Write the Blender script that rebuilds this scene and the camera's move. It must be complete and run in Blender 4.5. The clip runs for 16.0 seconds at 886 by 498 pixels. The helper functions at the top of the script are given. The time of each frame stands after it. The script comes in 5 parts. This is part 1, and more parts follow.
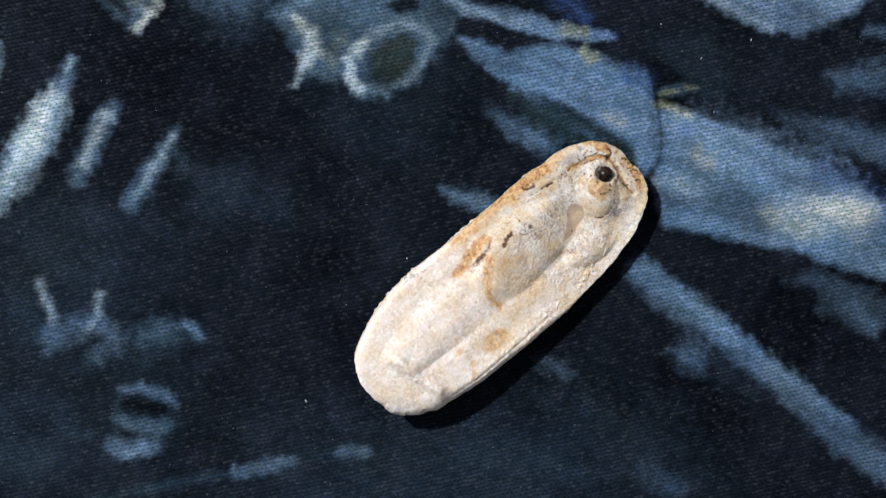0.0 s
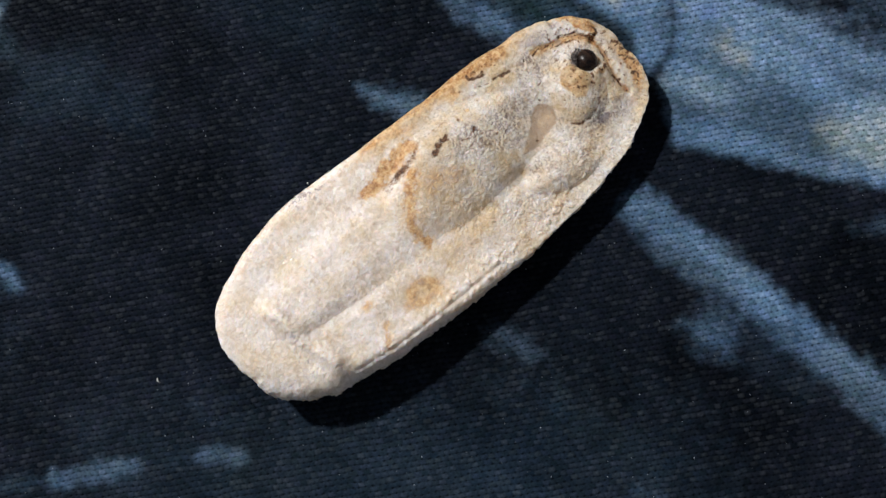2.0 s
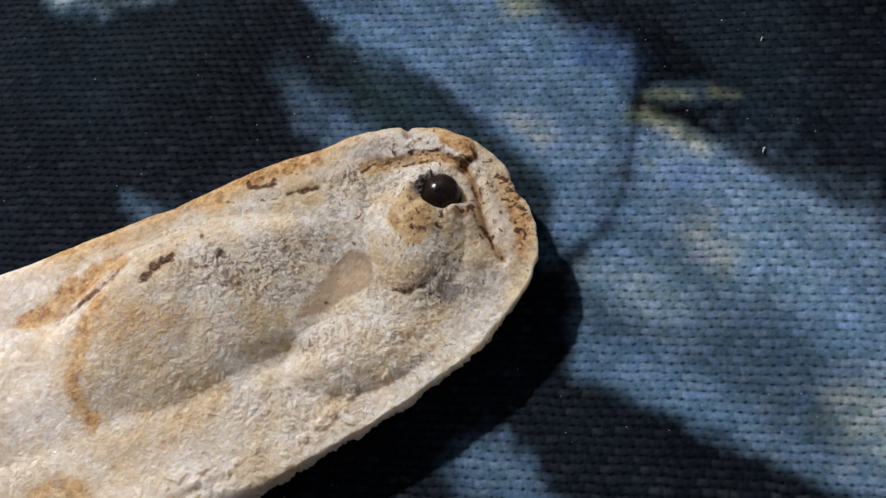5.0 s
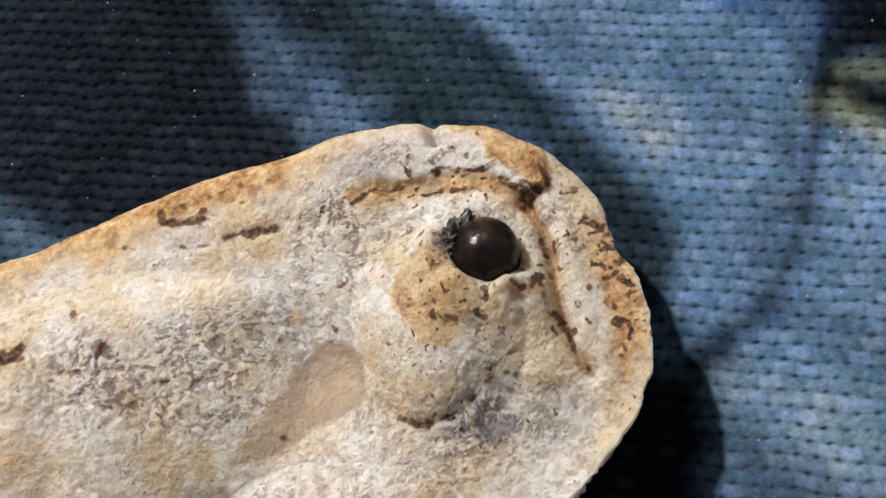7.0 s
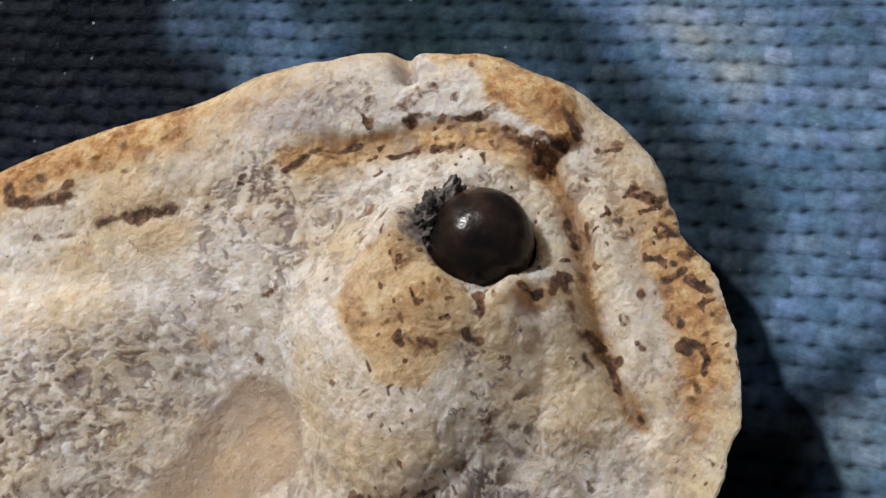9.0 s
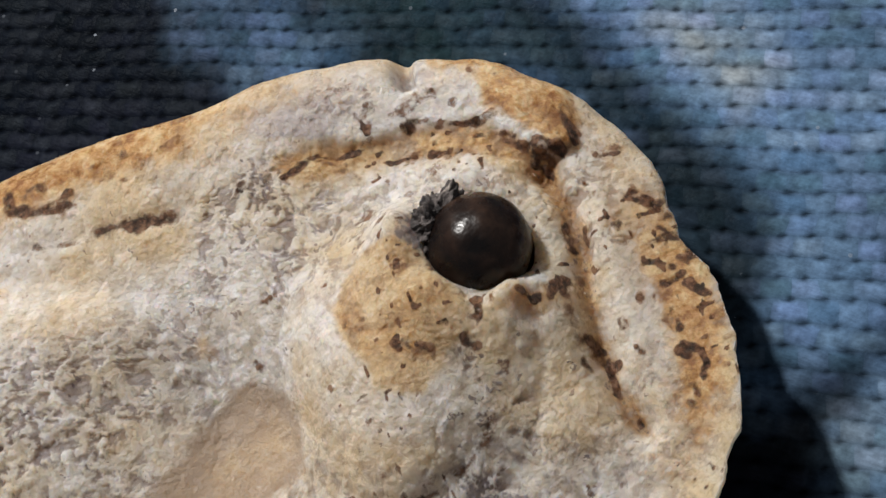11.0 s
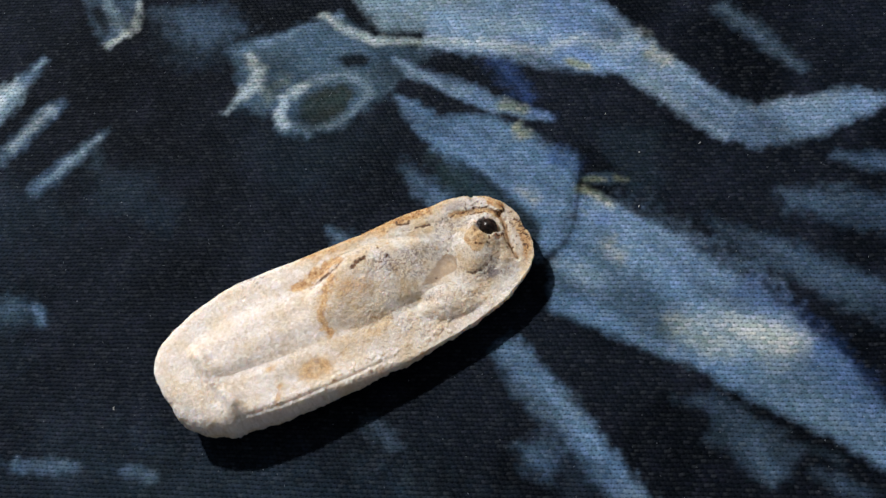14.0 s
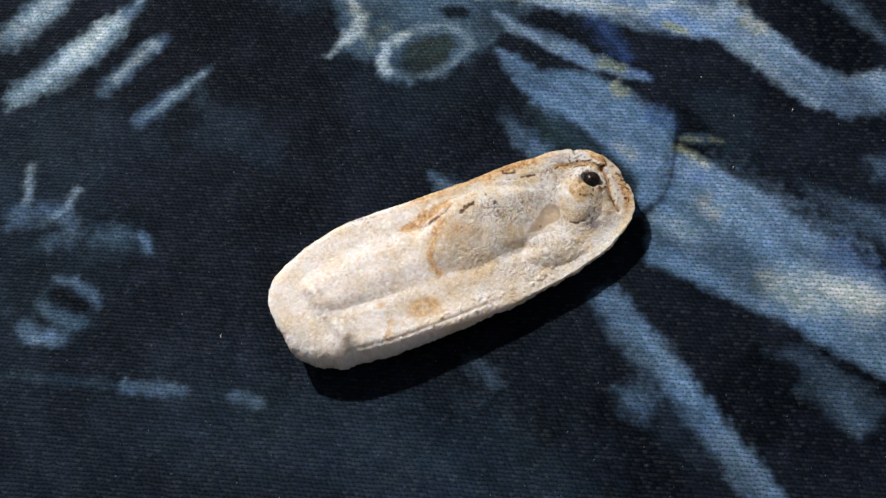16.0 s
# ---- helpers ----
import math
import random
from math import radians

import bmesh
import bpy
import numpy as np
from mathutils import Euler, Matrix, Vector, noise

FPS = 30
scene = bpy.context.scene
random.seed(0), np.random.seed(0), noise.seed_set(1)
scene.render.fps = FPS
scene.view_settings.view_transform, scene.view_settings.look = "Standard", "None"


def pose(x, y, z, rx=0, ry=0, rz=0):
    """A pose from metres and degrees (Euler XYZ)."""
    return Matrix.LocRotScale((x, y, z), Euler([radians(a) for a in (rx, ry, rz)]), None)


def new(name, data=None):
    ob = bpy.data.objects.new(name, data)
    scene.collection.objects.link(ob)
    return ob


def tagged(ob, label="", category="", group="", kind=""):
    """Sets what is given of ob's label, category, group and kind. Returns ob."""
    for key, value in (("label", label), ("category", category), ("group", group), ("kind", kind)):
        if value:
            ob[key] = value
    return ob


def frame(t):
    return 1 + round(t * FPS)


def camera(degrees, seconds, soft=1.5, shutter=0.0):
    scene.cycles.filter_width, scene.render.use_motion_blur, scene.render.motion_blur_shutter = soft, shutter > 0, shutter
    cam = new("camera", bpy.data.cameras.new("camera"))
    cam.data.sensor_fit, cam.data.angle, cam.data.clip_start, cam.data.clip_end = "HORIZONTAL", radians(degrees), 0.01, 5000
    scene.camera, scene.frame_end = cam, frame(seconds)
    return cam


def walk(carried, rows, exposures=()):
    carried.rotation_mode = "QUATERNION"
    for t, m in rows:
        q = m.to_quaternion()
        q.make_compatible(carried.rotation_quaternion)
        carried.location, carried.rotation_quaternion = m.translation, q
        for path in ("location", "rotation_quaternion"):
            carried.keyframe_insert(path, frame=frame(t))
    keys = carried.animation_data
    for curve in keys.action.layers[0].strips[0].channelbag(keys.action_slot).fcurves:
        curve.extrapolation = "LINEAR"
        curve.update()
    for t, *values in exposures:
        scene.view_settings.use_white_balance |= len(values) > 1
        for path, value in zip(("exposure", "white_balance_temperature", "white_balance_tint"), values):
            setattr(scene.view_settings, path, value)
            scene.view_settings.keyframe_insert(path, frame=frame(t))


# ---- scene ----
# camera: seconds, place in metres, turn in degrees
PATH = [
    (0, -0.03113, 0.00352, 0.23388, -0.85, -2.39, -23.34),
    (0.5, -0.02893, -0.00309, 0.22674, 0.18, -1.75, -23.24),
    (1, -0.02160, -0.01087, 0.21629, 1.02, -0.15, -23.66),
    (1.5, -0.02399, -0.01272, 0.18776, 1.28, -0.15, -23.39),
    (2, -0.01673, -0.03414, 0.16328, 6.09, 3.03, -21.74),
    (2.5, -0.00910, -0.07116, 0.13715, 19.62, 7.90, -14.68),
    (3, -0.00203, -0.06819, 0.11377, 26.78, 9.48, -10.10),
    (3.5, 0.00132, -0.06202, 0.10421, 28.60, 10.64, -8.75),
    (4, 0.01443, -0.05878, 0.10205, 28.89, 12.31, -7.33),
    (4.2, 0.01753, -0.05885, 0.09931, 29.17, 12.39, -6.87),
    (6.3, 0.01274, -0.02619, 0.06247, 21.49, 13.57, -3.03),
    (6.5, 0.01212, -0.02407, 0.05884, 21.11, 13.64, -2.97),
    (7, 0.01244, -0.02292, 0.05532, 21.20, 13.82, -2.93),
    (7.5, 0.01223, -0.02262, 0.05530, 20.86, 13.93, -3.03),
    (8, 0.01316, -0.02316, 0.05494, 20.90, 13.84, -3.06),
    (8.5, 0.01054, -0.01675, 0.03954, 20.85, 16.02, -2.68),
    (9, 0.01049, -0.01619, 0.03770, 21.18, 16.04, -2.54),
    (9.2, 0.01058, -0.01589, 0.03781, 20.97, 16.22, -2.44),
    (11.5, 0.01102, -0.01711, 0.03736, 22.78, 17.13, -2.63),
    (12, 0.01539, -0.02468, 0.04737, 25.77, 18.59, -1.66),
    (12.5, 0.02051, -0.03747, 0.07487, 24.84, 15.87, -2.53),
    (13, 0.02588, -0.06595, 0.11760, 27.61, 14.78, -4.37),
    (13.5, 0.02608, -0.07832, 0.13968, 27.80, 13.79, -4.98),
    (14, 0.02263, -0.10347, 0.18198, 27.94, 11.62, -5.93),
    (14.5, 0.02220, -0.10927, 0.19114, 27.36, 11.98, -5.97),
    (15, 0.01009, -0.10591, 0.19095, 26.34, 10.57, -5.85),
    (15.5, 0.00106, -0.10484, 0.19272, 26.07, 8.93, -5.45),
    (16, 0.00240, -0.10618, 0.19370, 26.31, 8.53, -4.32),
]
cam = camera(32.0, 16.0, soft=1.5)
# seconds, stops, kelvin, tint
EXPOSURES = [
    (0, -0.12, 6200, 10), (0.5, -0.38, 6200, 10), (1.0, -0.2, 6200, 10), (1.5, -0.16, 6250, 10), (2.0, -0.32, 6350, 10), (2.5, -0.16, 6450, 10),
    (3, -0.16, 6500, 10), (3.5, -0.57, 6500, 10), (4.2, -0.63, 6500, 10), (6.3, -0.08, 6500, 10), (7, -0.06, 6500, 10), (7.5, -0.28, 6500, 10),
    (8, -0.48, 6500, 10), (8.5, -0.28, 6500, 10), (9, -0.28, 6500, 10), (11.5, -0.25, 6500, 10), (12, -0.2, 6500, 10), (12.5, -0.28, 6500, 10),
    (13, -0.34, 6500, 10), (13.5, -0.31, 6450, 10), (14, -0.24, 6400, 10), (14.5, -0.05, 6350, 10), (15, -0.15, 6350, 10), (16, -0.2, 6350, 10),
]
walk(cam, [(t, pose(x, y, z, rx, ry, rz)) for t, x, y, z, rx, ry, rz in PATH], EXPOSURES)

# ---- light: one small lamp high to one side of the stone, a dim room around ----
world = bpy.data.worlds.new("dim_room")
scene.world = world
world.use_nodes = True
world.node_tree.nodes["Background"].inputs["Color"].default_value = (0.93, 0.95, 1.0, 1)
world.node_tree.nodes["Background"].inputs["Strength"].default_value = 0.23

bulb = bpy.data.lights.new("lamp", "POINT")
bulb.energy, bulb.color, bulb.shadow_soft_size = 57.0, (1.0, 0.975, 0.94), 0.022
TO_LAMP = Vector((-0.49, 0.835, 1.21)).normalized()
STONE_AT = Vector((-0.01728, -0.01048, 0.0))
new("lamp", bulb).location = STONE_AT + TO_LAMP * 0.9

CM = 0.01
CLOTH_DOME = 0.28


# ---- numeric helpers ----
def value_noise(x, y, seed):
    """Smooth noise in 0..1 over arrays, one cell a unit."""
    table = np.random.RandomState(seed).rand(256, 256)
    i, j = np.floor(x).astype(int), np.floor(y).astype(int)
    fx, fy = x - i, y - j
    fx, fy = fx * fx * (3 - 2 * fx), fy * fy * (3 - 2 * fy)
    i0, i1, j0, j1 = i % 256, (i + 1) % 256, j % 256, (j + 1) % 256
    low = table[i0, j0] * (1 - fx) + table[i1, j0] * fx
    high = table[i0, j1] * (1 - fx) + table[i1, j1] * fx
    return low * (1 - fy) + high * fy


def cloud(x, y, seed, octaves=4, gain=0.5):
    total, size, amount = 0.0 * x, 1.0, 0.0
    for k in range(octaves):
        total = total + size * value_noise(x * 2**k + 17.3 * k, y * 2**k - 9.1 * k, seed + k)
        amount += size
        size *= gain
    return total / amount


def pebbles(x, y, seed, small=0.22, large=0.62):
    """Scattered round grains, about one a unit, each of its own size and height; and each place's nearest grain's share of chance."""
    table = np.random.RandomState(seed).rand(4, 256, 256)
    i, j = np.floor(x).astype(int), np.floor(y).astype(int)
    top, first, own = np.zeros(x.shape), np.full(x.shape, 9.0), np.zeros(x.shape)
    for a in (-1, 0, 1):
        for b in (-1, 0, 1):
            ci, cj = (i + a) % 256, (j + b) % 256
            d = np.hypot(i + a + table[0][ci, cj] - x, j + b + table[1][ci, cj] - y)
            wide = small + (large - small) * table[2][ci, cj]
            top = np.maximum(top, np.clip(1 - (d / wide) ** 2, 0, 1) ** 0.8 * wide * (0.3 + table[3][ci, cj]))
            nearer = d < first
            own, first = np.where(nearer, table[3][ci, cj], own), np.where(nearer, d, first)
    return top, own


def step(a, b, x):
    s = np.clip((x - a) / (b - a), 0, 1)  # a may be the larger
    return s * s * (3 - 2 * s)


def line_distance(px, py, points):
    """Distance to a polyline and the share of the way along it, per segment index."""
    best, along = np.full(px.shape, 1e9), np.zeros(px.shape)
    for k in range(len(points) - 1):
        (ax, ay), (bx, by) = points[k], points[k + 1]
        dx, dy = bx - ax, by - ay
        s = np.clip(((px - ax) * dx + (py - ay) * dy) / (dx * dx + dy * dy + 1e-12), 0, 1)
        d = np.hypot(px - ax - s * dx, py - ay - s * dy)
        nearer = d < best
        best, along = np.where(nearer, d, best), np.where(nearer, k + s, along)
    return best, along


def signed_area(px, py, points):
    """Distance to a closed outline, negative inside."""
    d, _ = line_distance(px, py, [*points, points[0]])
    inside = np.zeros(px.shape, bool)
    for k in range(len(points)):
        (ax, ay), (bx, by) = points[k], points[(k + 1) % len(points)]
        crosses = (ay > py) != (by > py)
        inside ^= crosses & (px < (bx - ax) * (py - ay) / (by - ay + 1e-12) + ax)
    return np.where(inside, -d, d)


def grid_mesh(name, co, rows, cols):
    """A mesh from a rows x cols array of places, joined as quads."""
    mesh = bpy.data.meshes.new(name)
    n = np.arange(rows * cols).reshape(rows, cols)
    quads = np.stack([n[:-1, :-1], n[:-1, 1:], n[1:, 1:], n[1:, :-1]], -1).reshape(-1, 4)
    mesh.vertices.add(rows * cols)
    mesh.vertices.foreach_set("co", co.astype(np.float32).ravel())
    mesh.loops.add(quads.size)
    mesh.loops.foreach_set("vertex_index", quads.astype(np.int32).ravel())
    mesh.polygons.add(len(quads))
    mesh.polygons.foreach_set("loop_start", np.arange(0, quads.size, 4, dtype=np.int32))
    mesh.update(calc_edges=True)
    mesh.shade_smooth()
    return mesh


def layer(mesh, name, values):
    mesh.attributes.new(name, "FLOAT", "POINT").data.foreach_set("value", values.astype(np.float32).ravel())


# ---- materials ----
def blank(name):
    mat = bpy.data.materials.new(name)
    mat.use_nodes = True
    return mat, mat.node_tree.nodes, mat.node_tree.links, mat.node_tree.nodes["Principled BSDF"]


def noise_node(nodes, links, where, scale, detail=4.0, rough=0.55):
    n = nodes.new("ShaderNodeTexNoise")
    n.inputs["Scale"].default_value, n.inputs["Detail"].default_value, n.inputs["Roughness"].default_value = scale, detail, rough
    links.new(where.outputs["Object"], n.inputs["Vector"])
    return n.outputs["Fac"]


def math_node(nodes, links, what, a, b, clamp=False):
    n = nodes.new("ShaderNodeMath")
    n.operation, n.use_clamp = what, clamp
    for slot, v in zip(n.inputs, (a, b)):
        if isinstance(v, (int, float)):
            slot.default_value = v
        else:
            links.new(v, slot)
    return n.outputs[0]


def ramp_node(nodes, links, fac, stops):
    n = nodes.new("ShaderNodeValToRGB")
    while len(n.color_ramp.elements) < len(stops):
        n.color_ramp.elements.new(0.5)
    for e, (at, c) in zip(n.color_ramp.elements, stops):
        e.position, e.color = at, (*c, 1)
    links.new(fac, n.inputs["Fac"])
    return n.outputs["Color"]


def mix_node(nodes, links, fac, a, b, blend="MIX"):
    n = nodes.new("ShaderNodeMix")
    n.data_type, n.blend_type = "RGBA", blend
    for slot, v in ((n.inputs[0], fac), (n.inputs[6], a), (n.inputs[7], b)):
        if isinstance(v, (int, float)):
            slot.default_value = v
        elif isinstance(v, tuple):
            slot.default_value = (*v, 1)
        else:
            links.new(v, slot)
    return n.outputs[2]


def attribute(nodes, name, kind="Fac"):
    n = nodes.new("ShaderNodeAttribute")
    n.attribute_name = name
    return n.outputs[kind]


def bump_node(nodes, links, height, depth, strength=1.0, under=None):
    n = nodes.new("ShaderNodeBump")
    n.inputs["Distance"].default_value, n.inputs["Strength"].default_value = depth, strength
    links.new(height, n.inputs["Height"])
    if under is not None:
        links.new(under, n.inputs["Normal"])
    return n.outputs["Normal"]


def make_cloth_material():
    mat, nodes, links, bsdf = blank("printed_polyester")
    where = nodes.new("ShaderNodeTexCoord")

    def calc(what, a, b=0.0, c=None, clamp=False):
        out = math_node(nodes, links, what, a, b, clamp)
        if isinstance(c, (int, float)):
            out.node.inputs[2].default_value = c
        elif c is not None:
            links.new(c, out.node.inputs[2])
        return out

    def hump(value, width):
        scaled = calc("DIVIDE", value, width)
        return calc("EXPONENT", calc("MULTIPLY", calc("MULTIPLY", scaled, scaled), -1.0))

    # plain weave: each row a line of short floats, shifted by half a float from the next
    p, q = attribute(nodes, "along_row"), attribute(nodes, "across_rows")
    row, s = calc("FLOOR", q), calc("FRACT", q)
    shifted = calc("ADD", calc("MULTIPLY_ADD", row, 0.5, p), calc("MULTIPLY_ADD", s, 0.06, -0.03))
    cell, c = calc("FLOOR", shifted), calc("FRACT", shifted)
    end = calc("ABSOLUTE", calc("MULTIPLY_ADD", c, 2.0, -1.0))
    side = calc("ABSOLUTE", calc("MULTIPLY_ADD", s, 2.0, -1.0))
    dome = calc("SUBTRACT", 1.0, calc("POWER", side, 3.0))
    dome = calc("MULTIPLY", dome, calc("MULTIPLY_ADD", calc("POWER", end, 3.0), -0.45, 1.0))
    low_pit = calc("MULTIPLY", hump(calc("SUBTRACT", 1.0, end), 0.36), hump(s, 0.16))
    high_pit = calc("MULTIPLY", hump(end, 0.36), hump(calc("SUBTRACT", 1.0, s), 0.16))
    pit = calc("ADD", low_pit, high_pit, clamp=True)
    place = nodes.new("ShaderNodeCombineXYZ")
    links.new(cell, place.inputs[0])
    links.new(row, place.inputs[1])
    dice = nodes.new("ShaderNodeTexWhiteNoise")
    dice.noise_dimensions = "2D"
    links.new(place.outputs[0], dice.inputs["Vector"])
    chance = nodes.new("ShaderNodeSeparateColor")
    links.new(dice.outputs["Color"], chance.inputs[0])
    # filaments along each float
    strand = nodes.new("ShaderNodeCombineXYZ")
    links.new(calc("MULTIPLY", shifted, 2.2), strand.inputs[0])
    links.new(calc("MULTIPLY_ADD", c, 2.4, calc("MULTIPLY", q, 6.5)), strand.inputs[1])
    links.new(calc("MULTIPLY", dice.outputs["Value"], 9.0), strand.inputs[2])
    fibres = nodes.new("ShaderNodeTexNoise")
    fibres.inputs["Scale"].default_value, fibres.inputs["Detail"].default_value = 1.0, 3.0
    links.new(strand.outputs[0], fibres.inputs["Vector"])
    tuft = noise_node(nodes, links, where, 3000, 3, 0.6)
    strength = calc("MULTIPLY_ADD", noise_node(nodes, links, where, 420, 2), 1.6, 0.2)
    # shade between the floats and in the pinholes, darkened straight into the colour
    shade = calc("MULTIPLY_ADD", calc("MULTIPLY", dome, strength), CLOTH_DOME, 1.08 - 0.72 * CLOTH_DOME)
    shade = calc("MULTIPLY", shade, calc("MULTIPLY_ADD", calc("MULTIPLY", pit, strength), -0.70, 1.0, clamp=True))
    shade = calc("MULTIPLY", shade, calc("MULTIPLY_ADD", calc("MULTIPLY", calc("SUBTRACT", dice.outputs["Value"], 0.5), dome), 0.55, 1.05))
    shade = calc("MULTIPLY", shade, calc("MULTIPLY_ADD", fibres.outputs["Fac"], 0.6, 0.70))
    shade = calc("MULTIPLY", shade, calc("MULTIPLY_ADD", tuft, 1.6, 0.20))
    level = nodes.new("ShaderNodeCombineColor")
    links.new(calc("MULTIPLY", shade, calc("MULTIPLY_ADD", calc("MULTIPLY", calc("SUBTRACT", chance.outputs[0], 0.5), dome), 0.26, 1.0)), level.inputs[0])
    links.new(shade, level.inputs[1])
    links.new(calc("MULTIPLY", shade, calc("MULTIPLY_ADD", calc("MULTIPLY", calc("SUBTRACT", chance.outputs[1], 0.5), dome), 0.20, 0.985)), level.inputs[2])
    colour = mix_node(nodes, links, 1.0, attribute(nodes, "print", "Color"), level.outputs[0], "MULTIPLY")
    # float sheen and single filament glints, both painted as pale base colour
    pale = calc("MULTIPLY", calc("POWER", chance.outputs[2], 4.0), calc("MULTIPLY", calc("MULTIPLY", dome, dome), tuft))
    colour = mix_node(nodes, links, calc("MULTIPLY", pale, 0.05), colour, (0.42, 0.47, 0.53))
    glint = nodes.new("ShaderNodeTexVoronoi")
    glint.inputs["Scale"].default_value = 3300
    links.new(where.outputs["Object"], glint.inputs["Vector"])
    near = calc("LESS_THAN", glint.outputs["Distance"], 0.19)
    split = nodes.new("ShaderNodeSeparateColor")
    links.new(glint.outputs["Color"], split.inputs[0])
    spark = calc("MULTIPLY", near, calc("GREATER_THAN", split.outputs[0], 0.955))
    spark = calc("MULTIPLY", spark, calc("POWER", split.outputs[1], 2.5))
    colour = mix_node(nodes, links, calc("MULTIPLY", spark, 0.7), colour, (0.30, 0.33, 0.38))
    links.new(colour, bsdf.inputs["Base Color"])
    links.new(calc("MULTIPLY_ADD", fibres.outputs["Fac"], 0.25, 0.27), bsdf.inputs["Roughness"])
    bsdf.inputs["Specular IOR Level"].default_value = 0.009
    bsdf.inputs["Specular Tint"].default_value = (0.72, 0.86, 1.0, 1)
    height = calc("SUBTRACT", calc("MULTIPLY_ADD", fibres.outputs["Fac"], 0.5, calc("MULTIPLY", dome, 0.45)), pit)
    links.new(bump_node(nodes, links, calc("MULTIPLY_ADD", tuft, 1.2, height), 0.00005, 0.7), bsdf.inputs["Normal"])
    return mat


def make_stone_material():
    mat, nodes, links, bsdf = blank("stained_chalky_stone")
    where = nodes.new("ShaderNodeTexCoord")
    broad = noise_node(nodes, links, where, 320, 5)
    middle = noise_node(nodes, links, where, 800, 7, 0.65)
    ragged = noise_node(nodes, links, where, 1700, 8, 0.72)
    fine = noise_node(nodes, links, where, 4200, 5, 0.65)
    grains = nodes.new("ShaderNodeTexVoronoi")
    grains.inputs["Scale"].default_value = 2700
    shaken = nodes.new("ShaderNodeTexNoise")
    shaken.inputs["Scale"].default_value, shaken.inputs["Detail"].default_value = 3500, 3
    links.new(where.outputs["Object"], shaken.inputs["Vector"])
    moved = nodes.new("ShaderNodeVectorMath")
    moved.operation = "MULTIPLY_ADD"
    moved.inputs[1].default_value = (0.0007, 0.0007, 0.0007)
    links.new(shaken.outputs["Color"], moved.inputs[0])
    links.new(where.outputs["Object"], moved.inputs[2])
    links.new(moved.outputs[0], grains.inputs["Vector"])
    dots = nodes.new("ShaderNodeTexVoronoi")
    dots.inputs["Scale"].default_value = 4300
    links.new(moved.outputs[0], dots.inputs["Vector"])
    colour = ramp_node(nodes, links, broad, [(0.37, (0.64, 0.515, 0.36)), (0.46, (0.68, 0.60, 0.50)), (0.54, (0.685, 0.63, 0.57)), (0.62, (0.72, 0.68, 0.645))])
    colour = mix_node(nodes, links, attribute(nodes, "speck"), ramp_node(nodes, links, broad, [(0.36, (0.66, 0.565, 0.455)), (0.48, (0.70, 0.62, 0.55)), (0.60, (0.73, 0.67, 0.635))]), colour)
    each = nodes.new("ShaderNodeSeparateColor")
    links.new(grains.outputs["Color"], each.inputs[0])
    # every grain a little paler, greyer or yellower
    colour = mix_node(nodes, links, 0.7, colour, ramp_node(nodes, links, attribute(nodes, "grain"), [(0.0, (0.80, 0.74, 0.66)), (0.3, (0.94, 0.91, 0.86)), (0.6, (1.0, 0.99, 0.98)), (0.85, (1.07, 1.06, 1.07)), (1.0, (1.20, 1.18, 1.18))]), "MULTIPLY")
    colour = mix_node(nodes, links, 0.45, colour, ramp_node(nodes, links, middle, [(0.38, (0.88, 0.82, 0.75)), (0.47, (0.98, 0.965, 0.945)), (0.62, (1.05, 1.05, 1.05))]), "MULTIPLY")
    much = math_node(nodes, links, "MULTIPLY_ADD", attribute(nodes, "speck"), 0.55)
    much.node.inputs[2].default_value = 0.20
    colour = mix_node(nodes, links, much, colour, ramp_node(nodes, links, fine, [(0.34, (0.72, 0.67, 0.63)), (0.45, (0.98, 0.97, 0.96)), (0.62, (1.08, 1.08, 1.08))]), "MULTIPLY")
    # dirt between the grains
    dirty = math_node(nodes, links, "MULTIPLY", attribute(nodes, "pore"), math_node(nodes, links, "MULTIPLY", ragged, 1.5))
    colour = mix_node(nodes, links, math_node(nodes, links, "MULTIPLY", dirty, 0.85, True), colour, ramp_node(nodes, links, middle, [(0.42, (0.20, 0.13, 0.105)), (0.56, (0.22, 0.16, 0.165))]))
    # dark mineral dots, few
    pick = nodes.new("ShaderNodeSeparateColor")
    links.new(dots.outputs["Color"], pick.inputs[0])
    crowd = math_node(nodes, links, "MULTIPLY_ADD", middle, -0.75)
    crowd.node.inputs[2].default_value = 1.335
    chosen = math_node(nodes, links, "GREATER_THAN", pick.outputs[0], crowd)
    small = math_node(nodes, links, "LESS_THAN", dots.outputs["Distance"], 0.36)
    dot = math_node(nodes, links, "MULTIPLY", chosen, small)
    dot = math_node(nodes, links, "MULTIPLY", dot, math_node(nodes, links, "MULTIPLY", attribute(nodes, "speck"), 0.7))
    colour = mix_node(nodes, links, dot, colour, mix_node(nodes, links, pick.outputs[1], (0.12, 0.085, 0.09), (0.30, 0.20, 0.15)))

    def stained(under, name, tint, low, high, strength, by, spread):
        mask = math_node(nodes, links, "SUBTRACT", by, 0.5)
        mask = math_node(nodes, links, "MULTIPLY", mask, spread)
        mask = math_node(nodes, links, "ADD", mask, attribute(nodes, name))
        m = nodes.new("ShaderNodeMapRange")
        m.interpolation_type = "SMOOTHSTEP"
        for k, v in ((1, low), (2, high), (3, 0.0), (4, strength)):
            m.inputs[k].default_value = v
        links.new(mask, m.inputs[0])
        return mix_node(nodes, links, m.outputs[0], under, tint)

    both = math_node(nodes, links, "MULTIPLY_ADD", fine, 0.5)
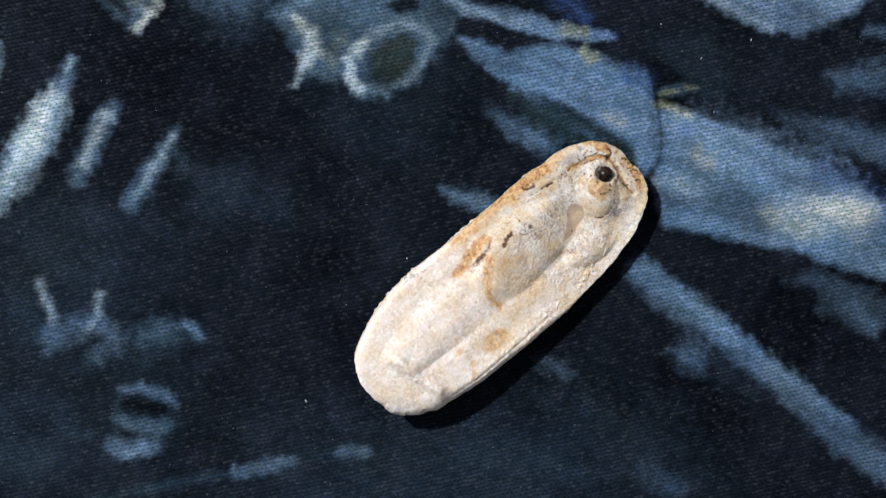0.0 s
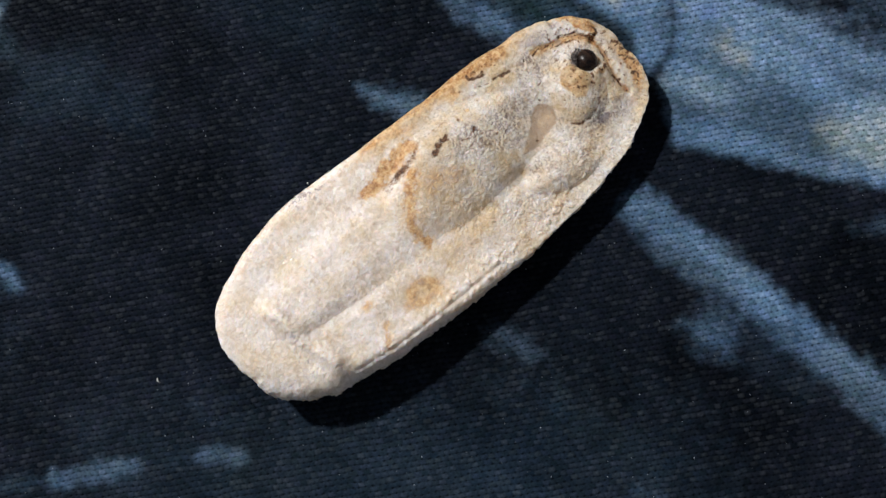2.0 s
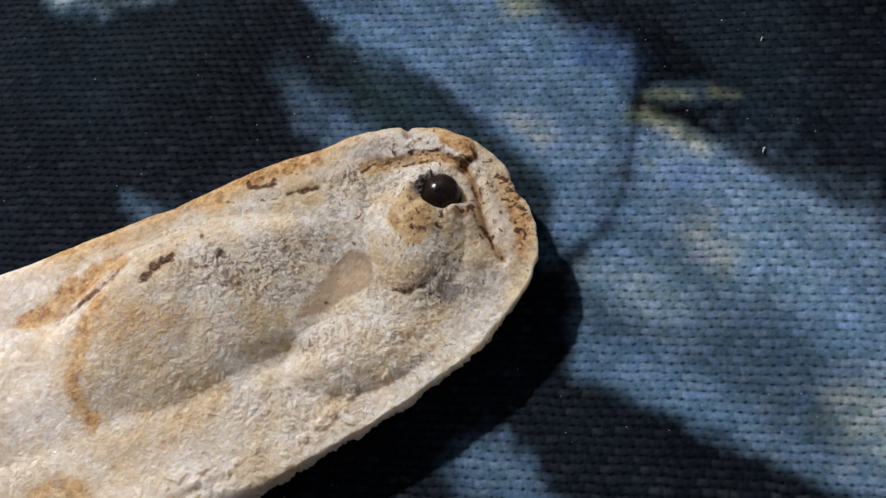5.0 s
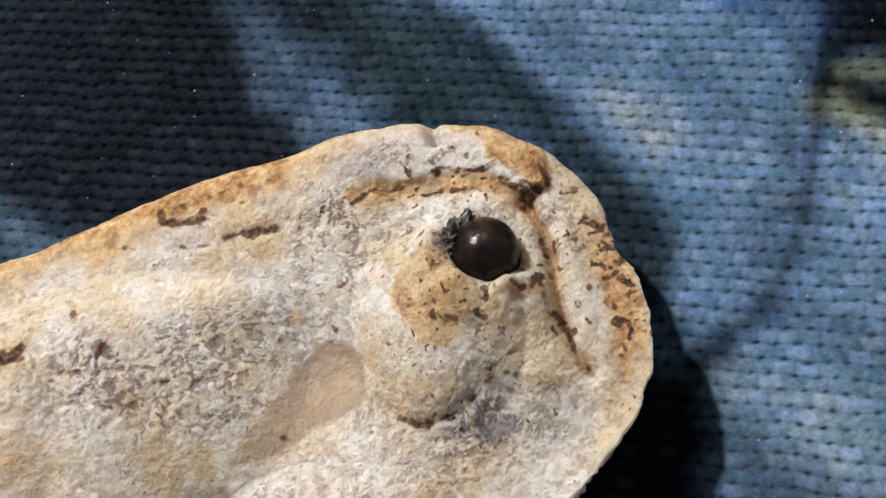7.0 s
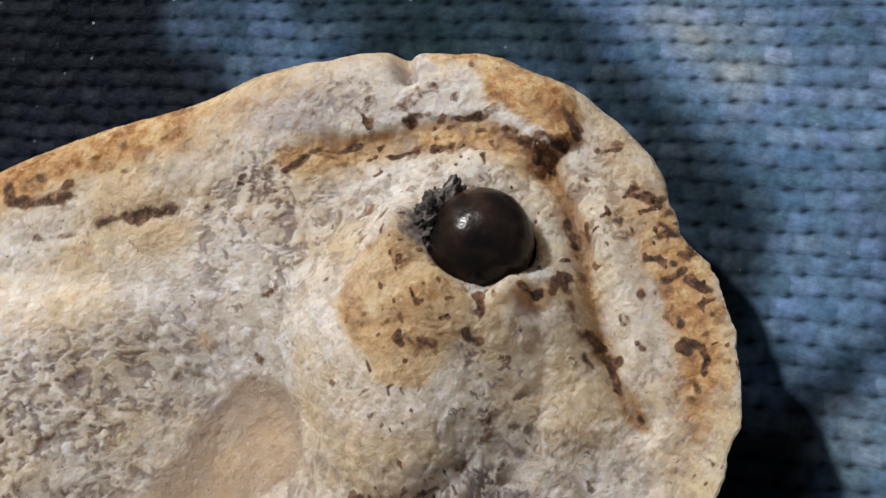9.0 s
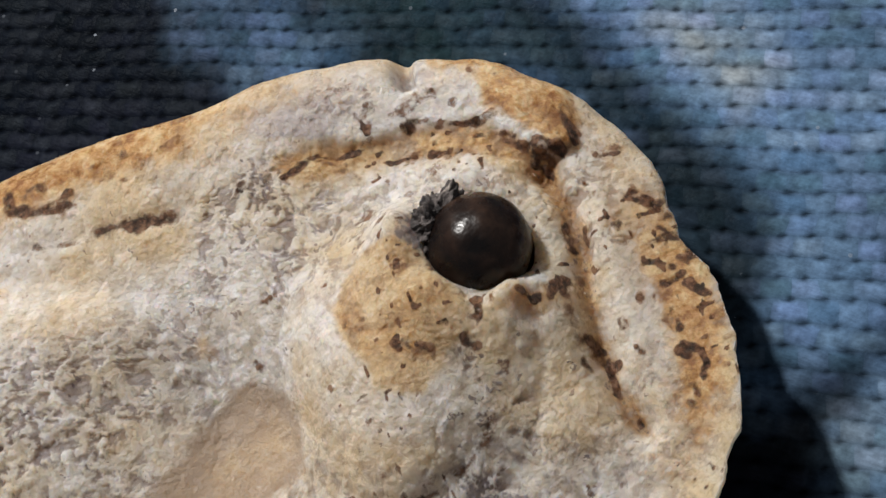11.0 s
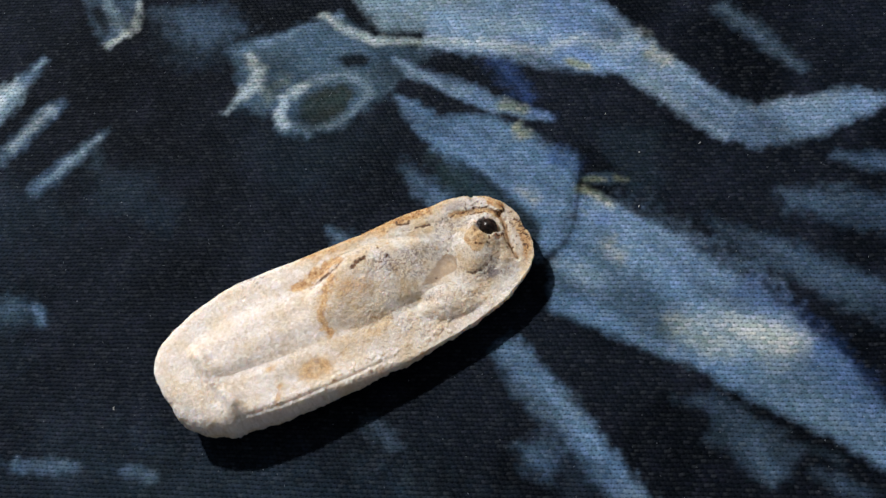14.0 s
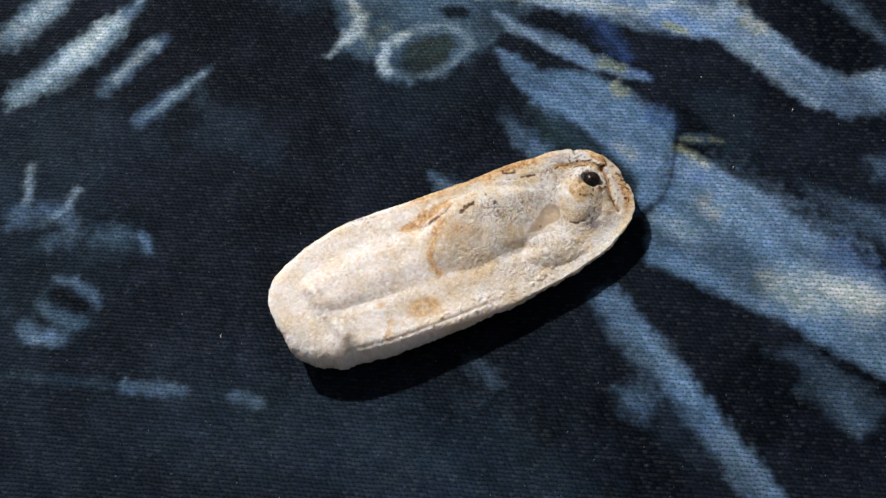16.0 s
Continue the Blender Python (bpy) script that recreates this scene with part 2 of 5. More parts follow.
    links.new(math_node(nodes, links, "MULTIPLY", ragged, 0.5), both.node.inputs[2])
    rust = ramp_node(nodes, links, ragged, [(0.38, (0.25, 0.095, 0.028)), (0.5, (0.52, 0.29, 0.115)), (0.62, (0.70, 0.51, 0.29))])
    honey = ramp_node(nodes, links, ragged, [(0.38, (0.36, 0.22, 0.10)), (0.5, (0.60, 0.43, 0.24)), (0.62, (0.70, 0.58, 0.42))])
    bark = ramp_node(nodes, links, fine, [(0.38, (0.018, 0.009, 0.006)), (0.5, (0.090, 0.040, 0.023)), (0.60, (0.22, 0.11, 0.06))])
    colour = stained(colour, "white", (0.70, 0.665, 0.635), 0.30, 0.85, 0.6, ragged, 1.3)
    colour = stained(colour, "mauve", (0.40, 0.335, 0.335), 0.55, 1.0, 0.6, both, 3.2)
    colour = stained(colour, "wax", (0.36, 0.265, 0.19), 0.28, 0.80, 0.92, ragged, 0.9)
    colour = stained(colour, "warm", honey, 0.20, 0.95, 0.85, middle, 1.5)
    colour = stained(colour, "ochre", rust, 0.22, 1.0, 0.9, ragged, 1.7)
    colour = stained(colour, "lilac", (0.17, 0.135, 0.15), 0.60, 0.86, 0.72, both, 3.4)
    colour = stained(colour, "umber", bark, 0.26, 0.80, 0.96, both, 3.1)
    links.new(colour, bsdf.inputs["Base Color"])
    wet = attribute(nodes, "smooth")
    shiny = math_node(nodes, links, "GREATER_THAN", each.outputs[1], 0.88)
    rough = math_node(nodes, links, "MULTIPLY_ADD", shiny, -0.66)
    rough.node.inputs[2].default_value = 0.88
    links.new(rough, bsdf.inputs["Roughness"])
    bsdf.inputs["Specular IOR Level"].default_value = 0.42
    bsdf.inputs["Subsurface Weight"].default_value = 0.6
    bsdf.inputs["Subsurface Radius"].default_value = (1.0, 0.75, 0.5)
    bsdf.inputs["Subsurface Scale"].default_value = 0.0016
    rise = math_node(nodes, links, "MULTIPLY_ADD", grains.outputs["Distance"], -0.45)
    links.new(ragged, rise.node.inputs[2])
    flat = math_node(nodes, links, "MULTIPLY_ADD", wet, -0.7)
    flat.node.inputs[2].default_value = 1.0
    coarse = math_node(nodes, links, "MULTIPLY_ADD", attribute(nodes, "speck"), 0.7)
    coarse.node.inputs[2].default_value = 0.18
    flat = math_node(nodes, links, "MULTIPLY", flat, coarse)
    n = bump_node(nodes, links, rise, 0.00038)
    links.new(flat, n.node.inputs["Strength"])
    n = bump_node(nodes, links, fine, 0.00016, 0.9, n)
    links.new(coarse, n.node.inputs["Strength"])
    links.new(n, bsdf.inputs["Normal"])
    return mat


def make_bead_material():
    mat, nodes, links, bsdf = blank("dark_glossy_bead")
    where = nodes.new("ShaderNodeTexCoord")
    mottle = noise_node(nodes, links, where, 900, 4)
    colour = ramp_node(nodes, links, mottle, [(0.38, (0.004, 0.003, 0.003)), (0.52, (0.014, 0.008, 0.006)), (0.64, (0.034, 0.019, 0.013))])
    links.new(colour, bsdf.inputs["Base Color"])
    rough = ramp_node(nodes, links, noise_node(nodes, links, where, 2200, 3), [(0.3, (0.20,) * 3), (0.7, (0.36,) * 3)])
    links.new(rough, bsdf.inputs["Roughness"])
    bsdf.inputs["Specular IOR Level"].default_value = 0.2
    links.new(bump_node(nodes, links, mottle, 0.00015, 0.5), bsdf.inputs["Normal"])
    return mat


def make_crust_material():
    mat, nodes, links, bsdf = blank("grey_mineral_crust")
    where = nodes.new("ShaderNodeTexCoord")
    mottle = noise_node(nodes, links, where, 2600, 5, 0.7)
    colour = ramp_node(nodes, links, mottle, [(0.36, (0.018, 0.014, 0.014)), (0.50, (0.050, 0.040, 0.038)), (0.60, (0.15, 0.125, 0.115)), (0.70, (0.45, 0.40, 0.34))])
    links.new(colour, bsdf.inputs["Base Color"])
    bsdf.inputs["Roughness"].default_value = 0.6
    links.new(bump_node(nodes, links, mottle, 0.0003, 0.9), bsdf.inputs["Normal"])
    return mat


def make_lint_material():
    mat, nodes, links, bsdf = blank("white_lint")
    where = nodes.new("ShaderNodeTexCoord")
    links.new(ramp_node(nodes, links, noise_node(nodes, links, where, 4000, 2), [(0.3, (0.5, 0.5, 0.5)), (0.7, (0.8, 0.8, 0.78))]), bsdf.inputs["Base Color"])
    bsdf.inputs["Roughness"].default_value = 0.6
    return mat


def make_wood_material():
    mat, nodes, links, bsdf = blank("brown_wood")
    where = nodes.new("ShaderNodeTexCoord")
    stretch = nodes.new("ShaderNodeMapping")
    stretch.inputs["Scale"].default_value = (4, 60, 60)
    links.new(where.outputs["Object"], stretch.inputs["Vector"])
    grain = nodes.new("ShaderNodeTexNoise")
    grain.inputs["Scale"].default_value, grain.inputs["Detail"].default_value = 3, 6
    links.new(stretch.outputs[0], grain.inputs["Vector"])
    links.new(ramp_node(nodes, links, grain.outputs["Fac"], [(0.35, (0.10, 0.055, 0.03)), (0.65, (0.24, 0.14, 0.075))]), bsdf.inputs["Base Color"])
    bsdf.inputs["Roughness"].default_value = 0.5
    return mat


CLOTH, STONE, BEAD = make_cloth_material(), make_stone_material(), make_bead_material()
CRUST, LINT = make_crust_material(), make_lint_material()
WOOD = make_wood_material()

# ---- the printed cloth, woven, in centimetres until it is placed ----
def spaced(stops):
    """Coordinates along stretches (from, to, spacing)."""
    parts = [np.arange(a, b, s) for a, b, s in stops]
    return np.concatenate(parts)


xs = spaced([(-40, -12, 2.0), (-12, -10.1, 0.2), (-10.1, 6.8, 0.0165), (6.8, 10, 0.2), (10, 40.1, 2.0)])
ys = spaced([(-40, -9, 2.0), (-9, -6.9, 0.2), (-6.9, 6.4, 0.0165), (6.4, 10, 0.2), (10, 40.1, 2.0)])
X, Y = np.meshgrid(xs, ys)
INKS = {
    "night": (0.0013, 0.0017, 0.0027), "ink": (0.0031, 0.0043, 0.0071), "slate": (0.0140, 0.0250, 0.0395), "steel": (0.0440, 0.0780, 0.1200), "denim": (0.0580, 0.0970, 0.1560),
    "blue": (0.0780, 0.1360, 0.2250), "sky": (0.1200, 0.1880, 0.2950), "royal": (0.0340, 0.0760, 0.2300), "pale": (0.1750, 0.2350, 0.2950),
    "haze": (0.1700, 0.2450, 0.3150), "cream": (0.3000, 0.3600, 0.3950), "mist": (0.2800, 0.3350, 0.3600), "bone": (0.4200, 0.4500, 0.4350), "olive": (0.1800, 0.1950, 0.1250), "tan": (0.2250, 0.2250, 0.1750),
    "teal": (0.0240, 0.0480, 0.0560), "socket": (0.0130, 0.0180, 0.0165), "moss": (0.1500, 0.1750, 0.1450), "deep": (0.0085, 0.0140, 0.0190), "plum": (0.0045, 0.0055, 0.0096),
}
wash, fleck = cloud(X * 0.55, Y * 0.55, 3), cloud(X * 2.3, Y * 2.3, 11)
brush = 0.5 + 1.5 * (cloud((X * 0.75 - Y * 0.66) * 0.9, (Y * 0.75 + X * 0.66) * 3.6, 23) - 0.5)
streak = cloud((X * 0.75 - Y * 0.66) * 0.5 + 7, (Y * 0.75 + X * 0.66) * 1.9, 27)
hue = cloud(X * 1.1 + 4, Y * 1.1, 29, 3)
ink = np.array(INKS["ink"])
PRINT = 1.0 * ink * (0.75 + 0.8 * step(0.3, 0.7, wash) + 0.9 * (fleck - 0.5))[..., None] + np.array((0.0014, 0.0014, 0.0028)) * step(0.5, 0.8, fleck)[..., None]
edge_noise = cloud(X * 9, Y * 9, 31) - 0.5


def patch(points, margin):
    """The part of the grid round some points."""
    px, py = [a for a, _ in points], [b for _, b in points]
    i0, i1 = np.searchsorted(ys, (min(py) - margin, max(py) + margin))
    j0, j1 = np.searchsorted(xs, (min(px) - margin, max(px) + margin))
    return slice(i0, i1), slice(j0, j1)


def lay(where, cover, name, tex):
    """Brush an ink over the cloth where cover is: streaked, uneven in tone and tint."""
    cover = (cover * np.clip(1 - tex + tex * (0.35 + 1.5 * brush[where]), 0, 1))[..., None]
    level = (0.50 + 0.55 * fleck[where] + 0.75 * (brush[where] - 0.25) * tex + 0.55 * (streak[where] - 0.5))[..., None]
    tint = np.array(INKS[name]) * np.clip(level, 0.2, 1.8) * (1 + (hue[where] - 0.5)[..., None] * np.array((-0.22, -0.02, 0.26)))
    PRINT[where] = PRINT[where] * (1 - cover) + tint * cover


def area(points, name, soft, alpha, tex):
    soft = soft * 1.5
    where = patch(points, 2 * soft)
    d = signed_area(X[where], Y[where], points) + edge_noise[where] * soft * 1.5 + 0.10 * (fleck[where] - 0.5)
    lay(where, alpha * step(soft, -soft, d), name, tex)


def stroke(points, widths, name, soft, alpha, tex):
    soft = soft * 1.5
    where = patch(points, max(widths) + 2 * soft)
    d, along = line_distance(X[where], Y[where], points)
    w = np.interp(along, range(len(widths)), widths) / 2
    lay(where, alpha * step(soft, -soft, d - w + edge_noise[where] * soft * 1.5 + 0.05 * (fleck[where] - 0.5)), name, tex)


# broad dim washes
area([(-8.55, 2.89), (-10.31, -1.15), (-8.08, -2.14), (-6.64, -0.53), (-6.99, 1.84)], "slate", 0.507, 0.3, 0.5)
area([(-3.51, 2.66), (-1.3, 2.18), (-1.59, 1.28), (-2.66, 1.18), (-3.43, 1.98)], "slate", 0.239, 0.25, 0.5)
area([(-5.54, 2.23), (-4.55, 1.95), (-4.69, 1.31), (-5.59, 1.47)], "slate", 0.204, 0.45, 0.5)
area([(-4.44, 1.58), (-4.08, 1.33), (-4.31, 0.92), (-4.68, 1.12)], "slate", 0.153, 0.35, 0.5)
area([(-7.83, 2.85), (-6.05, 1.9), (-5.91, 1.38), (-7.04, 1.31), (-8.24, 1.92)], "slate", 0.253, 0.35, 0.5)
area([(-5.94, 4.89), (-3.34, 3.88), (-2.2, 1.82), (-3.73, 1.27), (-5.29, 2.59), (-6.02, 3.64)], "plum", 0.509, 0.3, 0.5)
area([(-3.14, -3.18), (-1.53, -3.14), (-0.08, -4.15), (0.17, -5.77), (-3.07, -4.53)], "slate", 0.432, 0.22, 0.5)
area([(-4.42, 4.8), (-3.21, 4.19), (-3.22, 3.74), (-3.95, 3.77), (-4.47, 4.27)], "slate", 0.186, 0.6, 0.5)
area([(-4.57, 5.01), (-3.43, 4.76), (-3.08, 4.27), (-3.65, 4.09), (-4.11, 4.37)], "denim", 0.156, 0.5, 0.5)
area([(-2.82, 2.22), (-1.76, 2.07), (-0.85, 2.42), (-0.95, 1.33), (-1.84, 1.13), (-2.68, 1.53)], "slate", 0.282, 0.12, 0.5)
area([(-6.16, -1.72), (-3.78, -2.38), (-1.37, -3.72), (-1.59, -4.51), (-6.38, -3.14)], "slate", 0.429, 0.32, 0.5)
area([(-8.43, -2.2), (-3.99, -2.62), (-0.9, -2.99), (-0.37, -4.64), (-1.18, -5.25), (-8.35, -4.17)], "slate", 0.547, 0.2, 0.5)
area([(1.83, 1.28), (2.76, 1.07), (2.52, -0.34), (2.23, -0.06), (2.0, 0.43)], "slate", 0.129, 0.4, 0.5)
# face-like plate with a hollow ring
area([(-3.33, 3.95), (-2.9, 4.01), (-1.97, 4.1), (-1.6, 4.17), (-1.1, 3.6), (-0.38, 3.23), (-0.35, 3.03), (-0.92, 2.64), (-1.29, 2.37), (-1.76, 2.15), (-2.2, 2.08), (-2.59, 2.27), (-2.71, 2.53), (-2.97, 2.78), (-3.42, 2.82), (-3.14, 3.09), (-3.25, 3.55)], "steel", 0.079, 0.8, 0.5)
area([(-1.11, 3.44), (-0.33, 3.13), (-0.64, 2.78), (-1.2, 2.45), (-1.19, 3.03)], "slate", 0.155, 0.55, 0.5)
area([(-2.87, 3.67), (-2.35, 3.87), (-2.0, 3.67), (-2.4, 3.22), (-2.83, 2.9)], "slate", 0.160, 0.35, 0.5)
stroke([(-3.19, 3.84), (-2.35, 4.0), (-1.6, 4.14)], [0.081, 0.112, 0.081], "sky", 0.071, 0.45, 0.5)
stroke([(-2.36, 3.76), (-1.9, 3.8), (-1.29, 3.48)], [0.14, 0.18, 0.14], "denim", 0.120, 0.45, 0.5)
stroke([(-3.03, 3.73), (-2.91, 3.41), (-3.0, 3.16), (-3.23, 3.0), (-3.4, 2.83)], [0.1, 0.199, 0.179, 0.11, 0.05], "cream", 0.070, 0.85, 0.5)
stroke([(-2.78, 2.89), (-2.58, 3.16)], [0.118, 0.118], "olive", 0.118, 0.3, 0.5)
stroke([(-1.68, 3.07), (-2.09, 3.02), (-2.47, 2.87), (-2.62, 2.64), (-2.57, 2.4), (-2.28, 2.24), (-1.84, 2.22), (-1.47, 2.39), (-1.25, 2.62), (-1.32, 2.87), (-1.68, 3.07)], [0.116, 0.136, 0.165, 0.175, 0.136, 0.087, 0.087, 0.087, 0.116, 0.116, 0.116], "pale", 0.068, 0.42, 0.5)
stroke([(-2.23, 2.99), (-2.51, 2.81), (-2.62, 2.58), (-2.52, 2.38)], [0.097, 0.166, 0.166, 0.097], "cream", 0.058, 0.85, 0.5)
area([(-1.57, 2.85), (-1.88, 2.87), (-2.18, 2.79), (-2.35, 2.62), (-2.34, 2.44), (-2.13, 2.28), (-1.81, 2.31), (-1.59, 2.43), (-1.47, 2.61), (-1.46, 2.77)], "socket", 0.058, 0.95, 0.5)
stroke([(-2.17, 2.58), (-1.72, 2.63)], [0.155, 0.174], "teal", 0.116, 0.4, 0.5)
area([(-1.66, 3.36), (-1.43, 3.38), (-1.17, 3.26), (-1.23, 3.11), (-1.54, 3.17)], "night", 0.049, 0.9, 0.5)
# collar above it
area([(-1.38, 4.51), (-0.27, 4.21), (0.91, 3.89), (0.83, 3.26), (-0.21, 3.47), (-0.95, 3.68)], "haze", 0.079, 0.8, 0.5)
stroke([(-1.46, 4.08), (-1.16, 3.71), (-0.74, 3.53), (-0.13, 3.4)], [0.05, 0.06, 0.06, 0.04], "ink", 0.040, 0.8, 0.1)
stroke([(-1.85, 4.2), (-1.49, 3.82), (-1.1, 3.54), (-0.58, 3.39), (0.21, 3.21), (0.95, 2.83)], [0.069, 0.089, 0.098, 0.098, 0.089, 0.069], "mist", 0.049, 0.9, 0.5)
# shoulder and bent arm
area([(-0.31, 3.83), (0.74, 3.94), (2.25, 3.43), (2.6, 2.91), (2.94, 2.4), (3.41, 1.77), (3.81, 1.28), (4.02, 1.1), (4.51, 1.13), (5.06, 1.11), (5.53, 1.05), (5.87, 0.85), (5.56, 0.7), (5.02, 0.55), (4.45, 0.48), (3.91, 0.54), (3.47, 0.8), (3.07, 1.24), (2.73, 1.67), (2.38, 2.07), (1.74, 2.3), (1.25, 2.46), (0.85, 2.75), (0.18, 3.0), (-0.38, 3.19)], "sky", 0.072, 0.92, 0.5)
stroke([(0.9, 3.09), (1.54, 2.74), (2.01, 2.45)], [0.151, 0.189, 0.132], "royal", 0.113, 0.5, 0.5)
stroke([(1.56, 3.5), (1.84, 3.0), (2.23, 2.74)], [0.248, 0.286, 0.19], "royal", 0.133, 0.35, 0.5)
stroke([(-0.31, 3.34), (0.63, 3.04), (1.33, 2.77), (1.91, 2.88)], [0.115, 0.153, 0.153, 0.096], "mist", 0.086, 0.65, 0.5)
stroke([(0.42, 3.48), (1.18, 3.23)], [0.213, 0.252], "haze", 0.116, 0.6, 0.5)
stroke([(1.98, 2.76), (2.45, 2.51), (2.73, 2.67)], [0.131, 0.224, 0.131], "mist", 0.112, 0.45, 0.5)
stroke([(2.5, 2.85), (2.96, 2.28), (3.32, 1.72), (3.78, 1.14)], [0.091, 0.127, 0.127, 0.091], "pale", 0.082, 0.4, 0.5)
stroke([(2.84, 2.33), (3.0, 2.16)], [0.202, 0.202], "tan", 0.073, 0.6, 0.5)
stroke([(1.68, 2.48), (1.93, 2.32)], [0.102, 0.102], "olive", 0.056, 0.85, 0.5)
stroke([(2.61, 1.95), (3.09, 1.35), (3.56, 0.8)], [0.08, 0.107, 0.107], "pale", 0.071, 0.4, 0.5)
stroke([(4.01, 1.08), (4.5, 1.09), (5.28, 1.01)], [0.105, 0.139, 0.087], "pale", 0.078, 0.35, 0.5)
stroke([(4.0, 0.63), (4.63, 0.59)], [0.12, 0.12], "denim", 0.077, 0.35, 0.5)
stroke([(0.64, 2.78), (0.85, 2.39), (1.01, 1.96)], [0.188, 0.244, 0.169], "royal", 0.141, 0.4, 0.5)
stroke([(3.95, 2.87), (4.4, 2.19), (4.8, 1.56)], [0.181, 0.199, 0.082], "denim", 0.091, 0.6, 0.5)
stroke([(4.93, 0.14), (5.28, -0.02), (5.78, -0.21)], [0.083, 0.2, 0.2], "denim", 0.075, 0.55, 0.5)
area([(4.14, -0.23), (4.96, -0.4), (5.64, -0.76), (5.53, -1.22), (4.87, -0.83), (4.16, -0.53)], "denim", 0.123, 0.5, 0.5)
area([(3.11, -0.48), (4.06, -1.01), (4.84, -1.61), (5.48, -2.04), (5.35, -2.59), (4.59, -2.04), (3.96, -1.49), (3.47, -1.08)], "denim", 0.119, 0.55, 0.5)
# folds of the sleeve
area([(-0.85, 3.16), (-0.29, 2.78), (0.15, 2.47), (0.56, 2.12), (0.92, 1.86), (1.28, 1.67), (1.33, 1.55), (1.06, 1.61), (0.75, 1.78), (0.44, 1.93), (0.12, 2.17), (-0.31, 2.51), (-0.7, 2.77)], "sky", 0.049, 0.85, 0.5)
stroke([(-0.63, 2.86), (-0.3, 2.63), (0.19, 2.28)], [0.1, 0.113, 0.088], "haze", 0.056, 0.5, 0.5)
stroke([(0.66, 1.96), (0.92, 1.82)], [0.154, 0.142], "olive", 0.053, 0.7, 0.5)
stroke([(1.07, 1.73), (1.3, 1.61)], [0.128, 0.105], "royal", 0.058, 0.4, 0.5)
area([(-0.93, 2.6), (-0.58, 2.32), (-0.27, 1.97), (0.26, 1.89), (0.87, 1.57), (1.16, 1.15), (1.6, 0.85), (1.41, 0.37), (1.29, -0.14), (1.13, -0.46), (0.79, -0.63), (0.69, -0.35), (0.46, 0.17), (0.12, 0.69), (-0.28, 1.28), (-0.62, 1.8), (-0.81, 2.23)], "blue", 0.060, 0.93, 0.5)
area([(0.18, 1.92), (1.18, 1.2), (1.6, 0.85), (1.49, 0.62), (1.12, 0.85), (0.76, 1.32), (0.24, 1.63)], "denim", 0.103, 0.5, 0.5)
stroke([(-0.17, 1.56), (0.3, 1.11), (0.74, 0.61), (1.12, 0.19)], [0.224, 0.396, 0.447, 0.378], "sky", 0.172, 0.5, 0.5)
stroke([(1.29, 0.97), (1.54, 0.76)], [0.207, 0.224], "royal", 0.103, 0.45, 0.5)
stroke([(0.8, 1.54), (0.88, 1.42)], [0.138, 0.155], "olive", 0.069, 0.8, 0.5)
stroke([(0.72, 0.53), (0.87, 0.34)], [0.138, 0.138], "tan", 0.077, 0.5, 0.5)
stroke([(0.7, -0.26), (0.99, -0.57)], [0.19, 0.19], "slate", 0.086, 0.5, 0.5)
area([(-0.21, 1.17), (0.16, 0.98), (0.43, 0.62), (0.68, 0.26), (0.86, -0.06), (0.88, -0.35), (0.66, -0.21), (0.33, 0.39), (-0.1, 0.79)], "deep", 0.057, 0.88, 0.25)
area([(-0.19, 1.35), (-0.01, 1.19), (0.3, 0.78), (0.59, 0.51), (0.81, 0.17), (0.91, -0.19), (0.89, -0.52), (0.69, -0.42), (0.42, 0.39), (0.04, 0.91), (-0.29, 1.29)], "deep", 0.083, 0.8, 0.25)
area([(-0.47, 1.5), (0.13, 0.71), (0.46, 0.17), (0.12, 0.25), (-0.38, 0.86)], "teal", 0.137, 0.45, 0.5)
area([(-0.86, 1.29), (-0.45, 0.9), (-0.14, 0.43), (-0.35, 0.36), (-0.75, 0.85)], "blue", 0.103, 0.6, 0.5)
area([(-2.02, 0.52), (-1.43, 0.15), (-1.23, -0.08), (-1.46, -0.15), (-1.84, 0.16)], "blue", 0.077, 0.7, 0.5)
# trouser leg, a long bright fold
area([(1.48, 0.33), (1.96, -0.02), (2.59, -0.53), (3.04, -1.08), (3.49, -1.54), (3.86, -1.99), (4.14, -2.43), (4.42, -2.82), (4.75, -3.53), (5.07, -4.29), (4.98, -4.95), (4.58, -4.25), (4.19, -3.85), (3.7, -3.46), (3.13, -3.0), (2.48, -2.46), (1.8, -1.98), (1.24, -1.57), (0.9, -1.33), (0.94, -0.8), (1.15, -0.48), (1.36, -0.25)], "blue", 0.063, 0.94, 0.5)
stroke([(1.71, -0.05), (2.41, -0.67), (3.07, -1.35), (3.63, -1.97)], [0.412, 0.609, 0.609, 0.412], "sky", 0.198, 0.55, 0.5)
stroke([(3.41, -1.6), (3.84, -2.05), (4.22, -2.74), (4.5, -3.4)], [0.263, 0.34, 0.402, 0.402], "royal", 0.139, 0.45, 0.5)
area([(1.68, -0.78), (2.3, -1.29), (2.61, -1.86), (2.19, -1.95), (1.59, -1.34)], "slate", 0.179, 0.55, 0.5)
area([(1.82, -1.85), (2.5, -2.33), (3.15, -2.89), (3.72, -3.35), (3.77, -3.1), (3.0, -2.53), (2.33, -2.02)], "slate", 0.109, 0.35, 0.5)
stroke([(1.08, -0.76), (1.42, -1.02)], [0.251, 0.235], "pale", 0.117, 0.4, 0.5)
stroke([(1.57, 0.07), (1.79, -0.15)], [0.206, 0.189], "royal", 0.086, 0.45, 0.5)
